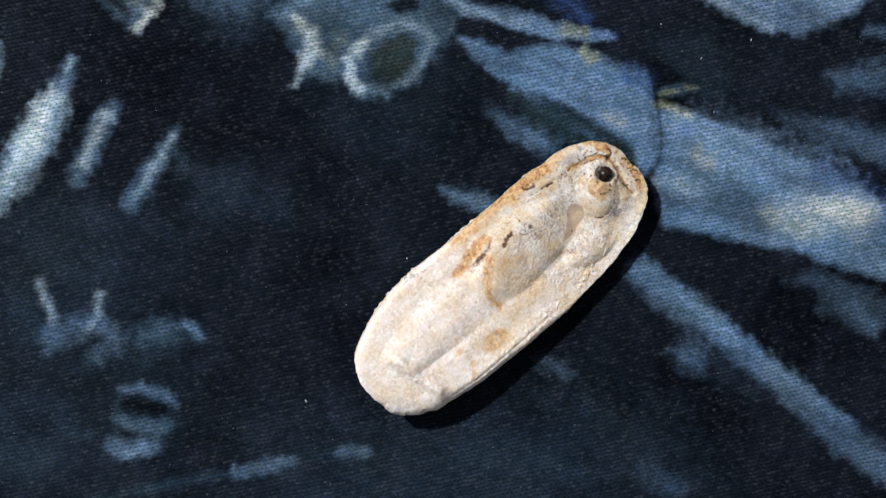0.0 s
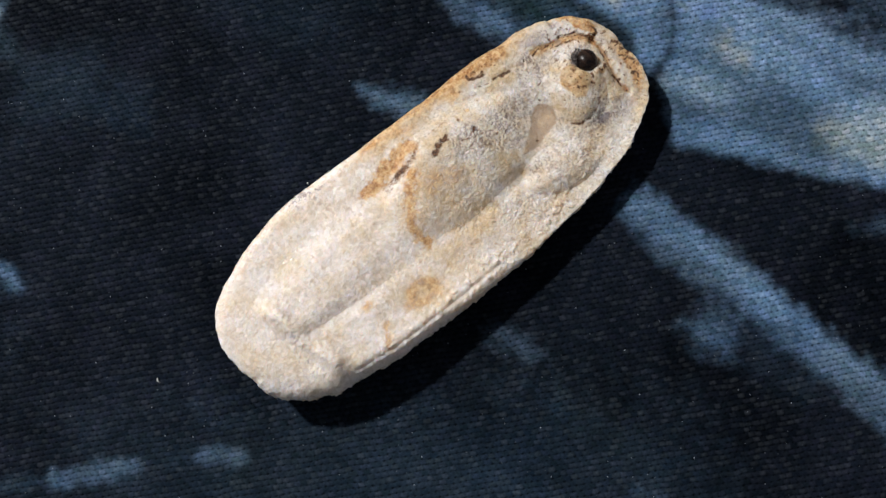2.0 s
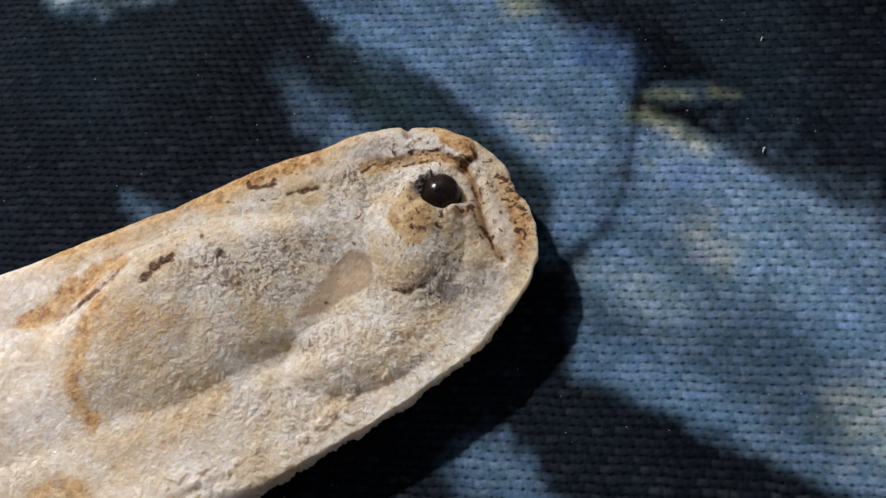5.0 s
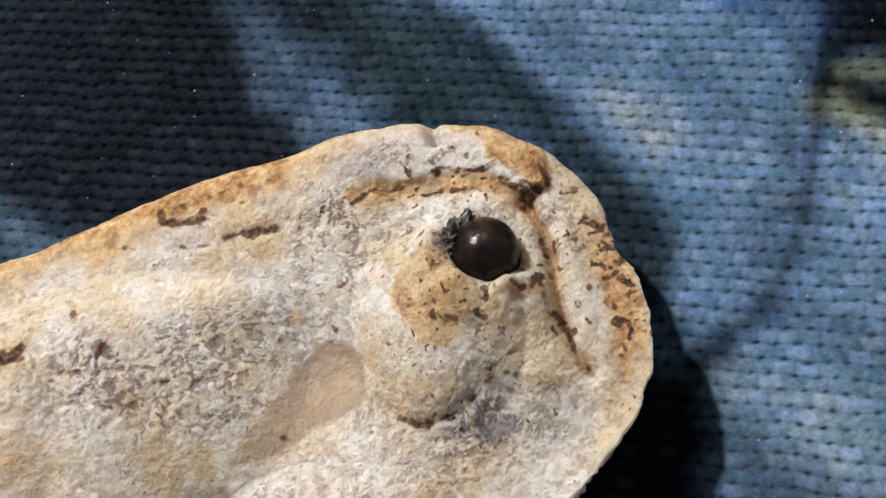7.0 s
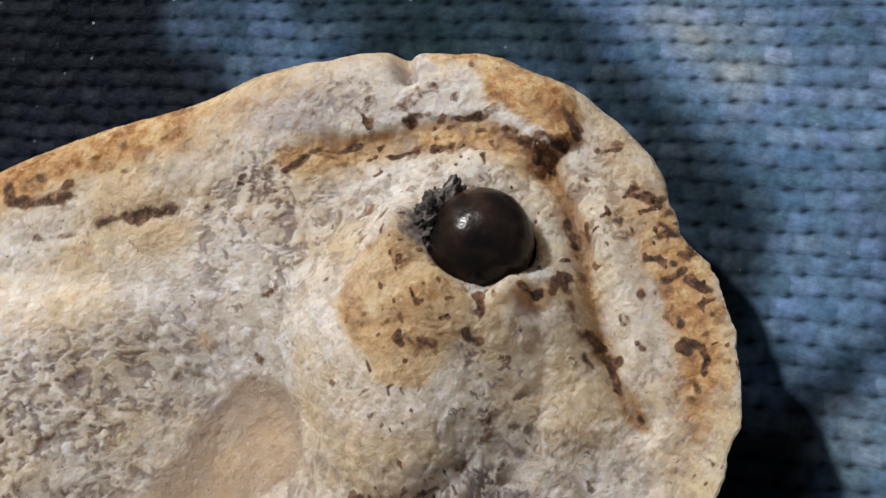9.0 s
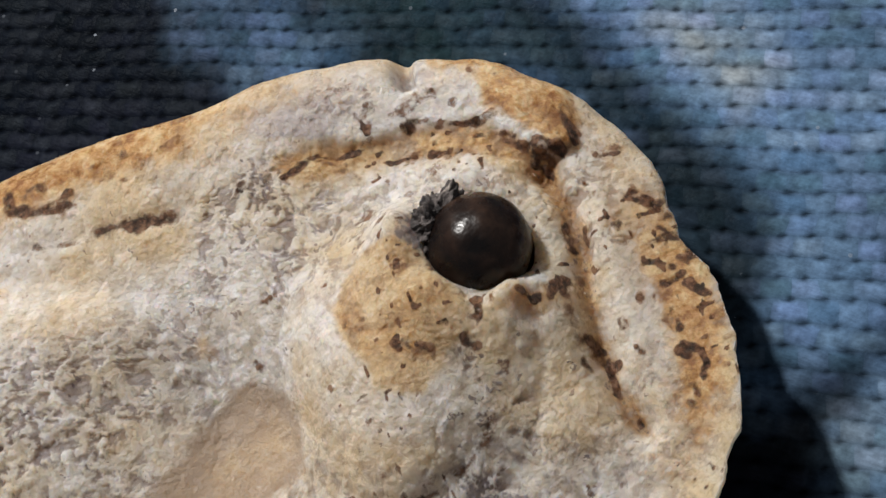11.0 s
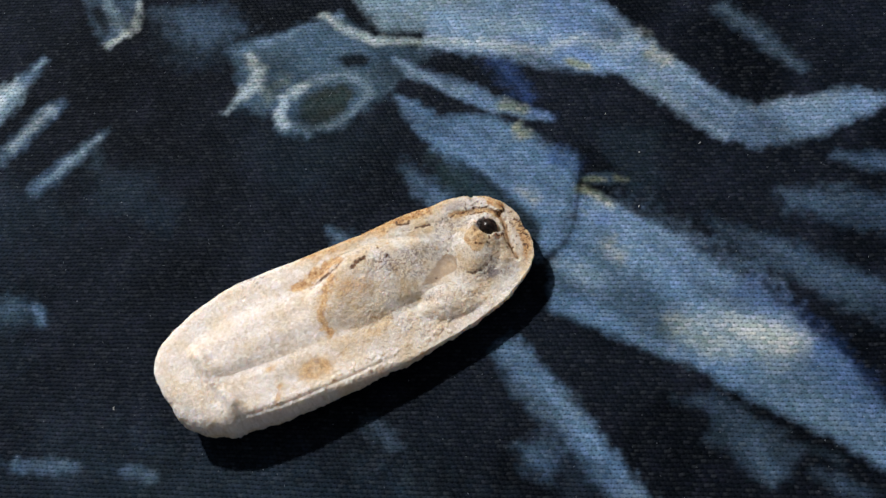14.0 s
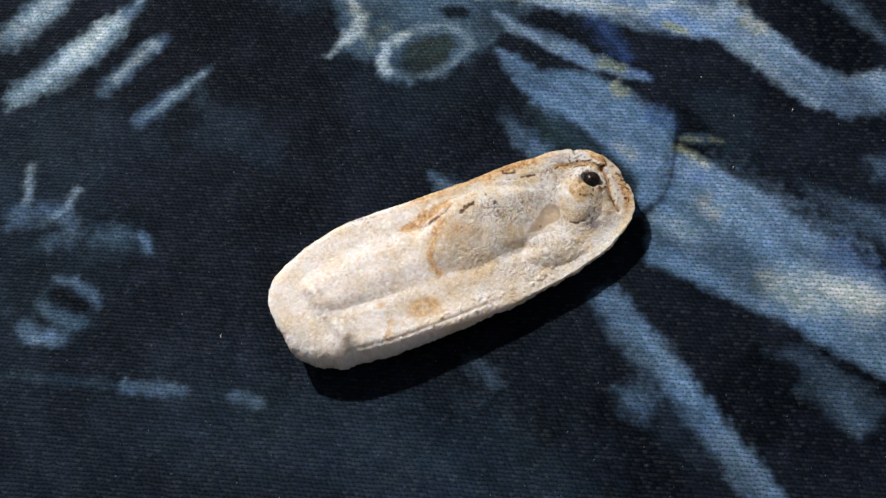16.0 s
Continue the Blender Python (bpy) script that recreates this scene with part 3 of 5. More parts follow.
stroke([(1.79, -0.58), (1.91, -0.74)], [0.218, 0.185], "tan", 0.101, 0.35, 0.5)
area([(2.38, -1.75), (2.84, -1.74), (3.34, -1.91), (3.83, -2.11), (4.09, -2.38), (3.97, -2.58), (3.57, -2.66), (3.24, -2.45), (2.78, -2.47), (2.44, -2.19)], "mist", 0.126, 0.42, 0.5)
area([(3.04, -1.91), (3.82, -2.18), (4.01, -2.45), (3.67, -2.62), (3.21, -2.22)], "bone", 0.094, 0.32, 0.5)
stroke([(2.43, -1.96), (2.82, -2.26)], [0.27, 0.286], "moss", 0.111, 0.3, 0.5)
stroke([(3.84, -2.78), (4.19, -3.18), (4.5, -3.72)], [0.3, 0.375, 0.375], "denim", 0.135, 0.4, 0.5)
area([(1.21, -0.09), (1.42, -0.11), (1.38, -0.31), (1.18, -0.34)], "blue", 0.044, 0.7, 0.5)
# cuff beside the seam
area([(1.64, 1.04), (1.85, 0.94), (2.07, 0.49), (1.77, 0.59), (1.58, 0.55)], "ink", 0.033, 0.9, 0.5)
area([(1.58, 0.55), (1.77, 0.57), (1.98, 0.49), (2.05, 0.37), (1.87, 0.36), (1.63, 0.44)], "steel", 0.039, 0.6, 0.5)
stroke([(1.61, 0.49), (1.73, 0.49), (1.89, 0.43)], [0.053, 0.072, 0.053], "olive", 0.030, 0.62, 0.5)
stroke([(1.97, 0.44), (2.14, 0.39), (2.3, 0.25)], [0.096, 0.128, 0.083], "slate", 0.051, 0.8, 0.5)
stroke([(2.04, 0.42), (2.17, 0.36)], [0.058, 0.058], "olive", 0.045, 0.4, 0.5)
area([(1.5, 0.25), (1.79, 0.23), (2.0, -0.01), (1.78, -0.11), (1.51, -0.09)], "sky", 0.057, 0.6, 0.5)
stroke([(1.56, 0.46), (1.78, 0.34), (1.99, 0.12)], [0.029, 0.045, 0.058], "night", 0.026, 0.85, 0.1)
stroke([(1.53, 0.36), (1.7, 0.25), (1.89, 0.06)], [0.077, 0.11, 0.084], "olive", 0.045, 0.7, 0.5)
stroke([(1.57, 0.15), (1.71, 0.05)], [0.109, 0.128], "haze", 0.045, 0.45, 0.5)
stroke([(1.75, 0.13), (1.91, -0.01)], [0.076, 0.063], "bone", 0.038, 0.4, 0.5)
stroke([(1.51, 0.04), (1.55, -0.04)], [0.064, 0.057], "moss", 0.032, 0.5, 0.5)
stroke([(1.6, 0.94), (1.58, 0.7), (1.53, 0.42), (1.46, 0.15), (1.4, -0.08), (1.3, -0.28)], [0.023, 0.033, 0.036, 0.039, 0.039, 0.013], "night", 0.029, 0.75, 0.3)
stroke([(1.33, -0.23), (1.21, -0.41), (1.04, -0.53)], [0.016, 0.041, 0.038], "night", 0.044, 0.55, 0.4)
# soft shapes in the dark gap
area([(2.29, -2.89), (2.7, -2.89), (3.02, -3.16), (3.45, -3.6), (3.62, -3.87), (3.42, -4.15), (3.18, -4.19), (2.94, -3.97), (2.78, -3.67), (2.56, -3.47), (2.84, -3.34), (2.58, -3.09)], "denim", 0.090, 0.42, 0.5)
stroke([(3.08, -3.62), (3.26, -4.05)], [0.193, 0.222], "blue", 0.089, 0.35, 0.5)
stroke([(2.76, -3.31), (2.96, -3.58)], [0.196, 0.166], "steel", 0.091, 0.45, 0.5)
stroke([(3.77, -4.14), (4.06, -4.41), (4.3, -4.59)], [0.115, 0.173, 0.13], "denim", 0.086, 0.45, 0.5)
stroke([(3.69, -3.84), (4.01, -4.01)], [0.088, 0.103], "slate", 0.073, 0.6, 0.5)
# lower fold
area([(0.05, -1.78), (0.4, -1.72), (0.72, -2.28), (1.26, -3.23), (1.79, -4.21), (2.32, -5.2), (2.85, -6.21), (2.65, -6.67), (1.96, -5.61), (1.58, -4.71), (1.05, -3.72), (0.62, -2.96), (0.23, -2.33)], "denim", 0.087, 0.72, 0.5)
stroke([(0.31, -1.82), (0.66, -2.42), (1.15, -3.27)], [0.26, 0.294, 0.294], "blue", 0.104, 0.6, 0.5)
stroke([(0.62, -2.31), (1.22, -3.32), (1.75, -4.31), (2.28, -5.3)], [0.104, 0.13, 0.156, 0.174], "blue", 0.070, 0.5, 0.5)
area([(0.2, -3.15), (0.56, -3.07), (0.76, -3.33), (0.56, -3.71), (0.25, -3.5)], "denim", 0.093, 0.5, 0.5)
stroke([(0.34, -3.25), (0.54, -3.49)], [0.139, 0.139], "blue", 0.077, 0.35, 0.5)
area([(0.65, -2.99), (1.01, -3.62), (1.35, -4.31), (1.04, -4.4), (0.61, -3.78)], "slate", 0.136, 0.35, 0.5)
stroke([(-1.6, -2.54), (-1.4, -2.84)], [0.138, 0.138], "denim", 0.121, 0.3, 0.5)
stroke([(-1.38, -3.44), (-1.11, -3.7)], [0.173, 0.173], "slate", 0.121, 0.4, 0.5)
stroke([(-0.89, -4.72), (-0.53, -5.2)], [0.208, 0.208], "denim", 0.139, 0.35, 0.5)
# bright slashes
stroke([(-8.41, 2.9), (-7.92, 3.18), (-7.52, 3.46), (-7.07, 3.77), (-6.74, 4.04)], [0.337, 0.471, 0.522, 0.488, 0.303], "haze", 0.109, 0.7, 0.5)
stroke([(-7.96, 3.2), (-7.48, 3.55), (-7.03, 3.89), (-6.78, 4.09)], [0.135, 0.286, 0.286, 0.118], "cream", 0.101, 0.78, 0.5)
stroke([(-7.42, 3.6), (-7.05, 3.85)], [0.118, 0.118], "bone", 0.076, 0.5, 0.5)
stroke([(-6.64, 4.16), (-6.47, 4.31), (-6.35, 4.46)], [0.236, 0.202, 0.101], "denim", 0.067, 0.85, 0.5)
stroke([(-6.46, 4.36), (-6.36, 4.43)], [0.076, 0.059], "haze", 0.042, 0.6, 0.5)
stroke([(-6.99, 2.79), (-6.62, 3.11), (-6.25, 3.43), (-6.05, 3.54)], [0.202, 0.304, 0.304, 0.186], "denim", 0.076, 0.75, 0.5)
stroke([(-6.82, 2.97), (-6.42, 3.33), (-6.18, 3.49)], [0.093, 0.135, 0.101], "cream", 0.076, 0.55, 0.5)
stroke([(-6.38, 2.15), (-6.0, 2.4), (-5.59, 2.66), (-5.33, 2.87)], [0.254, 0.271, 0.203, 0.085], "denim", 0.076, 0.72, 0.5)
stroke([(-6.26, 2.22), (-5.79, 2.55), (-5.41, 2.81)], [0.076, 0.093, 0.068], "haze", 0.051, 0.6, 0.5)
stroke([(-5.49, 2.6), (-5.45, 2.38)], [0.169, 0.186], "slate", 0.076, 0.8, 0.5)
stroke([(-7.85, 4.61), (-7.62, 4.96), (-7.38, 5.21)], [0.284, 0.371, 0.175], "haze", 0.098, 0.75, 0.5)
stroke([(-8.53, 4.06), (-7.93, 4.6), (-7.5, 5.04)], [0.482, 0.566, 0.419], "haze", 0.105, 0.8, 0.5)
stroke([(-8.4, 4.22), (-7.98, 4.56), (-7.65, 4.9)], [0.21, 0.314, 0.21], "cream", 0.105, 0.75, 0.5)
# pointed box shape
area([(-5.74, 5.55), (-5.47, 4.78), (-5.26, 4.45), (-4.79, 4.7), (-4.72, 5.28)], "denim", 0.064, 0.6, 0.5)
stroke([(-5.47, 5.22), (-5.31, 4.74)], [0.214, 0.15], "night", 0.064, 0.85, 0.1)
stroke([(-5.29, 5.31), (-5.02, 4.64)], [0.15, 0.128], "haze", 0.054, 0.8, 0.5)
stroke([(-4.75, 5.17), (-4.83, 4.71), (-5.28, 4.5)], [0.085, 0.128, 0.085], "mist", 0.053, 0.8, 0.5)
# small figures at the side
area([(-8.6, 1.62), (-8.12, 1.46), (-8.26, 0.73), (-8.79, 0.87)], "slate", 0.186, 0.5, 0.5)
stroke([(-8.12, 1.61), (-8.14, 1.23), (-8.14, 0.97)], [0.068, 0.143, 0.135], "pale", 0.051, 0.65, 0.5)
stroke([(-7.36, 1.05), (-7.55, 0.77)], [0.152, 0.118], "pale", 0.059, 0.6, 0.5)
stroke([(-8.29, 0.8), (-7.93, 0.75), (-7.65, 0.72), (-7.48, 0.47), (-7.43, 0.26)], [0.237, 0.288, 0.288, 0.288, 0.186], "denim", 0.110, 0.7, 0.5)
stroke([(-8.22, 0.79), (-8.42, 0.59)], [0.152, 0.135], "denim", 0.076, 0.6, 0.5)
stroke([(-7.57, 0.35), (-7.82, 0.2)], [0.186, 0.169], "denim", 0.093, 0.55, 0.5)
stroke([(-7.63, 0.69), (-7.8, 0.62)], [0.085, 0.085], "haze", 0.068, 0.4, 0.5)
area([(-7.35, 0.13), (-6.99, 0.36), (-6.61, 0.4), (-6.32, 0.2), (-6.17, -0.15), (-6.56, -0.12), (-6.86, -0.18), (-7.2, -0.12)], "slate", 0.110, 0.8, 0.5)
stroke([(-7.06, 0.21), (-6.7, 0.19)], [0.22, 0.237], "steel", 0.119, 0.45, 0.5)
stroke([(-6.35, 0.14), (-6.26, -0.11)], [0.144, 0.11], "denim", 0.059, 0.7, 0.5)
stroke([(-7.64, -0.39), (-7.35, -0.46), (-7.09, -0.71), (-6.97, -0.91)], [0.085, 0.153, 0.153, 0.076], "denim", 0.059, 0.75, 0.5)
stroke([(-7.69, -0.45), (-7.95, -0.89)], [0.11, 0.127], "slate", 0.059, 0.8, 0.5)
stroke([(-7.07, -0.92), (-7.37, -1.26)], [0.11, 0.11], "slate", 0.059, 0.7, 0.5)
stroke([(-7.85, -0.73), (-7.66, -0.97), (-7.26, -1.15)], [0.102, 0.187, 0.17], "steel", 0.068, 0.78, 0.5)
stroke([(-8.11, -1.12), (-7.87, -1.27), (-7.54, -1.35)], [0.238, 0.289, 0.204], "denim", 0.076, 0.82, 0.5)
stroke([(-7.65, -0.59), (-7.19, -0.9)], [0.17, 0.17], "night", 0.059, 0.8, 0.1)
stroke([(-7.89, -0.99), (-7.72, -1.09)], [0.076, 0.076], "ink", 0.042, 0.7, 0.1)
stroke([(-7.92, -1.3), (-7.69, -1.28)], [0.102, 0.119], "sky", 0.068, 0.6, 0.5)
stroke([(-8.71, -0.63), (-8.37, -0.81)], [0.119, 0.127], "slate", 0.068, 0.7, 0.5)
stroke([(-8.29, 0.23), (-7.97, 0.1)], [0.076, 0.085], "slate", 0.059, 0.6, 0.5)
area([(-9.56, 0.37), (-8.37, -0.06), (-8.38, -0.7), (-9.0, -1.08), (-10.07, -0.8)], "slate", 0.270, 0.35, 0.5)
# thin line with small bright ends
stroke([(-8.83, -1.74), (-8.14, -1.85), (-7.37, -2.0), (-6.63, -2.2)], [0.085, 0.102, 0.119, 0.119], "slate", 0.059, 0.85, 0.5)
stroke([(-6.56, -2.21), (-6.19, -2.3), (-5.73, -2.38)], [0.171, 0.222, 0.188], "denim", 0.060, 0.85, 0.5)
stroke([(-5.69, -2.39), (-5.02, -2.56)], [0.068, 0.068], "slate", 0.060, 0.5, 0.5)
stroke([(-4.96, -2.55), (-4.66, -2.71)], [0.146, 0.146], "denim", 0.060, 0.8, 0.5)
stroke([(-4.89, -2.72), (-4.78, -3.12)], [0.206, 0.188], "slate", 0.120, 0.5, 0.5)

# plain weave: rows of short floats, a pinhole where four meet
WEAVE_TURN, FLOAT_LENGTH, ROW_PITCH = radians(-12.0), 0.0752, 0.0593
p = (X * math.cos(WEAVE_TURN) + Y * math.sin(WEAVE_TURN)) / FLOAT_LENGTH + 0.30 * (cloud(X * 3, Y * 3, 41) - 0.5) + 0.42 * (value_noise(X * 11, Y * 11, 43) - 0.5)
q = (Y * math.cos(WEAVE_TURN) - X * math.sin(WEAVE_TURN)) / ROW_PITCH + 0.30 * (cloud(X * 3, Y * 3, 47) - 0.5) + 0.36 * (value_noise(X * 9, Y * 9, 45) - 0.5)
fade = step(10.1, 9.9, -X) * step(6.8, 6.6, X) * step(6.9, 6.7, -Y) * step(6.4, 6.2, Y)
weave = -0.002 * np.cos(2 * np.pi * q) + 0.0025 * np.cos(2 * np.pi * (p + 0.5 * np.floor(q) + 0.5)) * np.sin(np.pi * (q % 1.0))
Z = weave * fade + 0.02 * (cloud(X * 0.25, Y * 0.25, 61) - 0.5)
mesh = grid_mesh("printed_cloth", np.stack([X, Y, Z - 0.004], -1) * CM, len(ys), len(xs))
col = mesh.attributes.new("print", "FLOAT_COLOR", "POINT")
col.data.foreach_set("color", np.concatenate([PRINT, np.ones((*X.shape, 1))], -1).astype(np.float32).ravel())
layer(mesh, "along_row", p)
layer(mesh, "across_rows", q)
mesh.materials.append(CLOTH)
tagged(new("printed_cloth", mesh), "dark navy woven polyester cloth printed with blue painted shapes, lying flat", "cloth", kind="structure")

# the board that the cloth lies on
bm = bmesh.new()
bmesh.ops.create_cube(bm, size=1.0)
for v in bm.verts:
    v.co.x, v.co.y, v.co.z = v.co.x * 0.798, v.co.y * 0.798, v.co.z * 0.022 - 0.0125
bmesh.ops.bevel(bm, geom=bm.edges[:], offset=0.003, segments=3, profile=0.5, affect="EDGES")
board = bpy.data.meshes.new("table_top")
bm.to_mesh(board)
bm.free()
board.materials.append(WOOD)
tagged(new("table_top", board), "plain brown wooden board under the cloth", "table", kind="structure")

# ---- the stone: an oblong pebble with a raised figure, in its own axes, centimetres ----
HALF_LENGTH, HALF_WIDTH = 2.585, 0.985


def dense(n, at, width, gain):
    """n places over -1..1, closer together round at."""
    s = np.linspace(-1, 1, 4001)
    c = np.cumsum(1 + gain * np.exp(-(((s - at) / width) ** 2)))
    return np.interp(np.linspace(c[0], c[-1], n), c, s)


gx, gy = np.meshgrid(dense(1060, 0.72, 0.34, 1.3), np.linspace(-1, 1, 500))
reach = np.maximum(np.abs(gx), np.abs(gy))
norm = (np.abs(gx) ** 3 + np.abs(gy) ** 3) ** (1 / 3) + 1e-9
U, V = HALF_LENGTH * gx * reach / norm, HALF_WIDTH * gy * reach / norm
V = V - 0.03 - 0.05 * np.exp(-(((U - 0.3) / 0.9) ** 2)) - 0.03 * step(-1.7, -2.4, U)
wave = 1 + (0.036 * (cloud(U * 1.3 + 5, V * 1.3, 81) - 0.5) + 0.020 * (cloud(U * 5, V * 5, 83) - 0.5) + 0.007 * (cloud(U * 12, V * 12, 84, 3, 0.6) - 0.5)) * reach
U = U - 0.018 * step(-1.5, -2.5, U)
V = V + 0.045 * step(-0.5, -1.5, U) * np.clip(V, 0, 1)
rough_edge = 0.022 * (cloud(U * 5 + 2, V * 5, 191, 4, 0.6) - 0.5) + 0.008 * (cloud(U * 17, V * 17, 193, 3, 0.7) - 0.5)
wave = wave + rough_edge * reach**6 * step(0.3, -0.2, V)
U, V = U * wave, V * wave
V = V - 0.030 * step(0.1, 0.7, U) * np.clip(V, 0, 1)
U = U + 0.018 * step(2.1, 2.5, U) * step(-0.1, -0.4, V)
V = V + 0.035 * step(1.62, 1.85, U) * step(2.5, 2.3, U) * np.clip(V, 0, 1) - 0.02 * np.exp(-(((U - 1.55) / 0.16) ** 2)) * np.clip(V, 0, 1)


def mound(u0, v0, a, b, turn, power=0.6):
    """A rounded hump of height one on an ellipse."""
    c, s = math.cos(radians(turn)), math.sin(radians(turn))
    x, y = ((U - u0) * c + (V - v0) * s) / a, ((V - v0) * c - (U - u0) * s) / b
    return np.clip(1 - x * x - y * y, 0, 1) ** power


def ridge(points, width, soft):
    d, _ = line_distance(U, V, points)
    return step(width / 2 + soft, width / 2 - soft, d)


def bell(u0, v0, a, b, turn=0.0):
    c, s = math.cos(radians(turn)), math.sin(radians(turn))
    x, y = ((U - u0) * c + (V - v0) * s) / a, ((V - v0) * c - (U - u0) * s) / b
    return np.exp(-(x * x + y * y))


# top face: thick at the foot end, thin at the head
TOP = np.interp(U, [-2.6, -1.8, -0.6, 0.5, 1.5, 2.6], [0.85, 0.81, 0.70, 0.57, 0.51, 0.43]) + 0.10 * np.clip(V, 0, 0.8) + 0.11 * np.clip(V, -1, 0)
TOP -= 0.09 * bell(2.15, -0.66, 0.55, 0.28) + 0.05 * bell(-2.3, -0.6, 0.4, 0.3)
TOP -= 0.035 * step(0.35, 0.75, -V) * step(-2.0, -1.0, U) * step(2.2, 1.2, U)
# the figure: rounded body, legs, foot bar, arm, head
crest = 0.33 - 0.14 * np.clip(U - 0.7, 0, 1) - 0.30 * np.clip(0.1 - U, 0, 1)
lift = np.where(V > crest, (V - crest) / 0.32, (V - crest) / 0.78)
span = np.where(U > 0.5, (U - 0.5) / 0.92, (U - 0.5) / 0.98)
body = np.clip(1 - span**2 - lift**2, 0, 1) ** 1.2
TOP += 0.225 * body + 0.045 * bell(0.65, 0.60, 0.80, 0.13)
TOP -= 0.03 * ridge([(0.66, 0.40), (0.48, 0.05), (0.30, -0.35)], 0.08, 0.12)
legs = ridge([(-0.2, 0.10), (-1.1, 0.12), (-1.75, 0.06)], 0.56, 0.17)
TOP += 0.062 * legs * (1 - 0.7 * body)
TOP -= 0.042 * ridge([(-1.82, -0.24), (-1.2, -0.30), (-0.45, -0.36), (0.2, -0.40), (0.9, -0.36)], 0.05, 0.12) * (1 - 0.55 * step(-1.4, -0.8, U) * step(0.4, -0.1, U))
bar_d, _ = line_distance(U, V, [(-2.00, 0.20), (-1.93, -0.10), (-1.88, -0.38), (-1.82, -0.62)])
bar_d = bar_d + 0.05 * (cloud(U * 8, V * 8, 85) - 0.5)
TOP += 0.10 * np.exp(-((bar_d / 0.095) ** 2)) * (0.75 + 0.5 * cloud(U * 9, V * 9, 86))
TOP -= 0.012 * ridge([(-2.11, 0.05), (-2.09, -0.2), (-2.10, -0.38)], 0.015, 0.025)
TOP += 0.11 * mound(1.25, -0.57, 0.44, 0.25, -14, 0.9)
TOP -= 0.05 * bell(0.93, -0.42, 0.22, 0.10, -10) + 0.11 * bell(1.46, -0.02, 0.18, 0.30, 20)
head = mound(1.875, -0.06, 0.40, 0.33, 66, 1.15)
TOP += 0.165 * head
TOP += 0.05 * mound(2.19, -0.15, 0.17, 0.13, 30, 1.2)
TOP += 0.04 * bell(2.15, -0.36, 0.16, 0.14)
# hood round the head: a chipped ledge, a groove under it
hood = [(1.738, 0.516), (1.87, 0.508), (1.963, 0.438), (2.086, 0.398), (2.272, 0.302), (2.355, 0.208)]
jaw = [(2.334, 0.22), (2.364, 0.13), (2.35, 0.02), (2.32, -0.092), (2.296, -0.205), (2.28, -0.298), (2.296, -0.41)]
hood_d, _ = line_distance(U, V, hood)
jaw_d, _ = line_distance(U, V, jaw)
chip = cloud(U * 9, V * 9, 113) - 0.5
LEDGE = [(1.70, 0.65), (1.938, 0.512), (2.061, 0.481), (2.111, 0.483), (2.255, 0.407), (2.32, 0.337), (2.374, 0.256), (2.443, 0.259), (2.475, 0.331), (2.48, 0.43), (2.44, 0.60), (2.48, 0.9), (2.1, 1.2), (1.7, 1.2)]
ledge_d = signed_area(U, V, LEDGE) + 0.05 * chip
ledge = step(0.018, -0.018, ledge_d)
TOP += (0.024 + 0.022 * step(2.25, 2.38, U)) * ledge * step(1.70, 1.95, U)
TOP -= 0.009 * np.exp(-((hood_d / 0.022) ** 2)) + 0.044 * np.exp(-((jaw_d / 0.042) ** 2))
TOP += 0.020 * np.exp(-(((jaw_d - 0.07) / 0.045) ** 2)) * step(2.30, 2.42, U + 0.25 * np.clip(-V, 0, 0.5))
chin_d, _ = line_distance(U, V, [(1.60, -0.235), (1.645, -0.312), (1.709, -0.369), (1.799, -0.381), (1.889, -0.362), (1.977, -0.315), (2.054, -0.244), (2.091, -0.166)])
chin_d = chin_d + 0.02 * chip
TOP -= 0.015 * np.exp(-((chin_d / 0.020) ** 2)) * step(2.02, 1.85, U) + 0.020 * np.exp(-(((jaw_d + 0.02 * chip) / 0.016) ** 2))
# cracks and pits
crack = [(0.63, 0.50), (0.35, 0.53), (0.12, 0.46), (-0.02, 0.42), (-0.2, 0.40), (-0.40, 0.43)]
crack_d, crack_s = line_distance(U, V, crack)
TOP -= 0.024 * np.exp(-((crack_d / 0.045) ** 2)) * step(0.3, 2.4, crack_s)
slot_d, _ = line_distance(U, V, [(1.111, 0.61), (1.295, 0.569), (1.497, 0.522)])
TOP -= 0.012 * np.exp(-((slot_d / 0.025) ** 2))
TOP -= 0.012 * np.exp(-((line_distance(U, V, [(0.30, 0.36), (0.42, 0.34), (0.58, 0.42)])[0] / 0.03) ** 2))
TOP -= 0.09 * np.exp(-((line_distance(U, V, [(2.135, 0.59), (2.155, 0.80)])[0] / 0.022) ** 2))
lip_d, _ = line_distance(U, V, [(-1.9, -0.80), (-1.2, -0.90), (-0.4, -0.93), (0.3, -0.93)])
TOP -= 0.016 * np.exp(-((lip_d / 0.022) ** 2))
# socket of the bead
BEAD_AT, BEAD_R = (2.143, 0.091), 0.125
bead_d = np.hypot(U - BEAD_AT[0], V - BEAD_AT[1])
TOP += 0.05 * np.exp(-(((bead_d - 0.18) / 0.09) ** 2))
TOP -= 0.12 * step(0.120, 0.095, bead_d)
TOP += 0.055 * bell(1.99, 0.19, 0.05, 0.06) * step(0.10, 0.13, bead_d) + 0.07 * bell(2.18, -0.05, 0.07, 0.04, 20) + 0.03 * bell(2.03, 0.01, 0.06, 0.07)
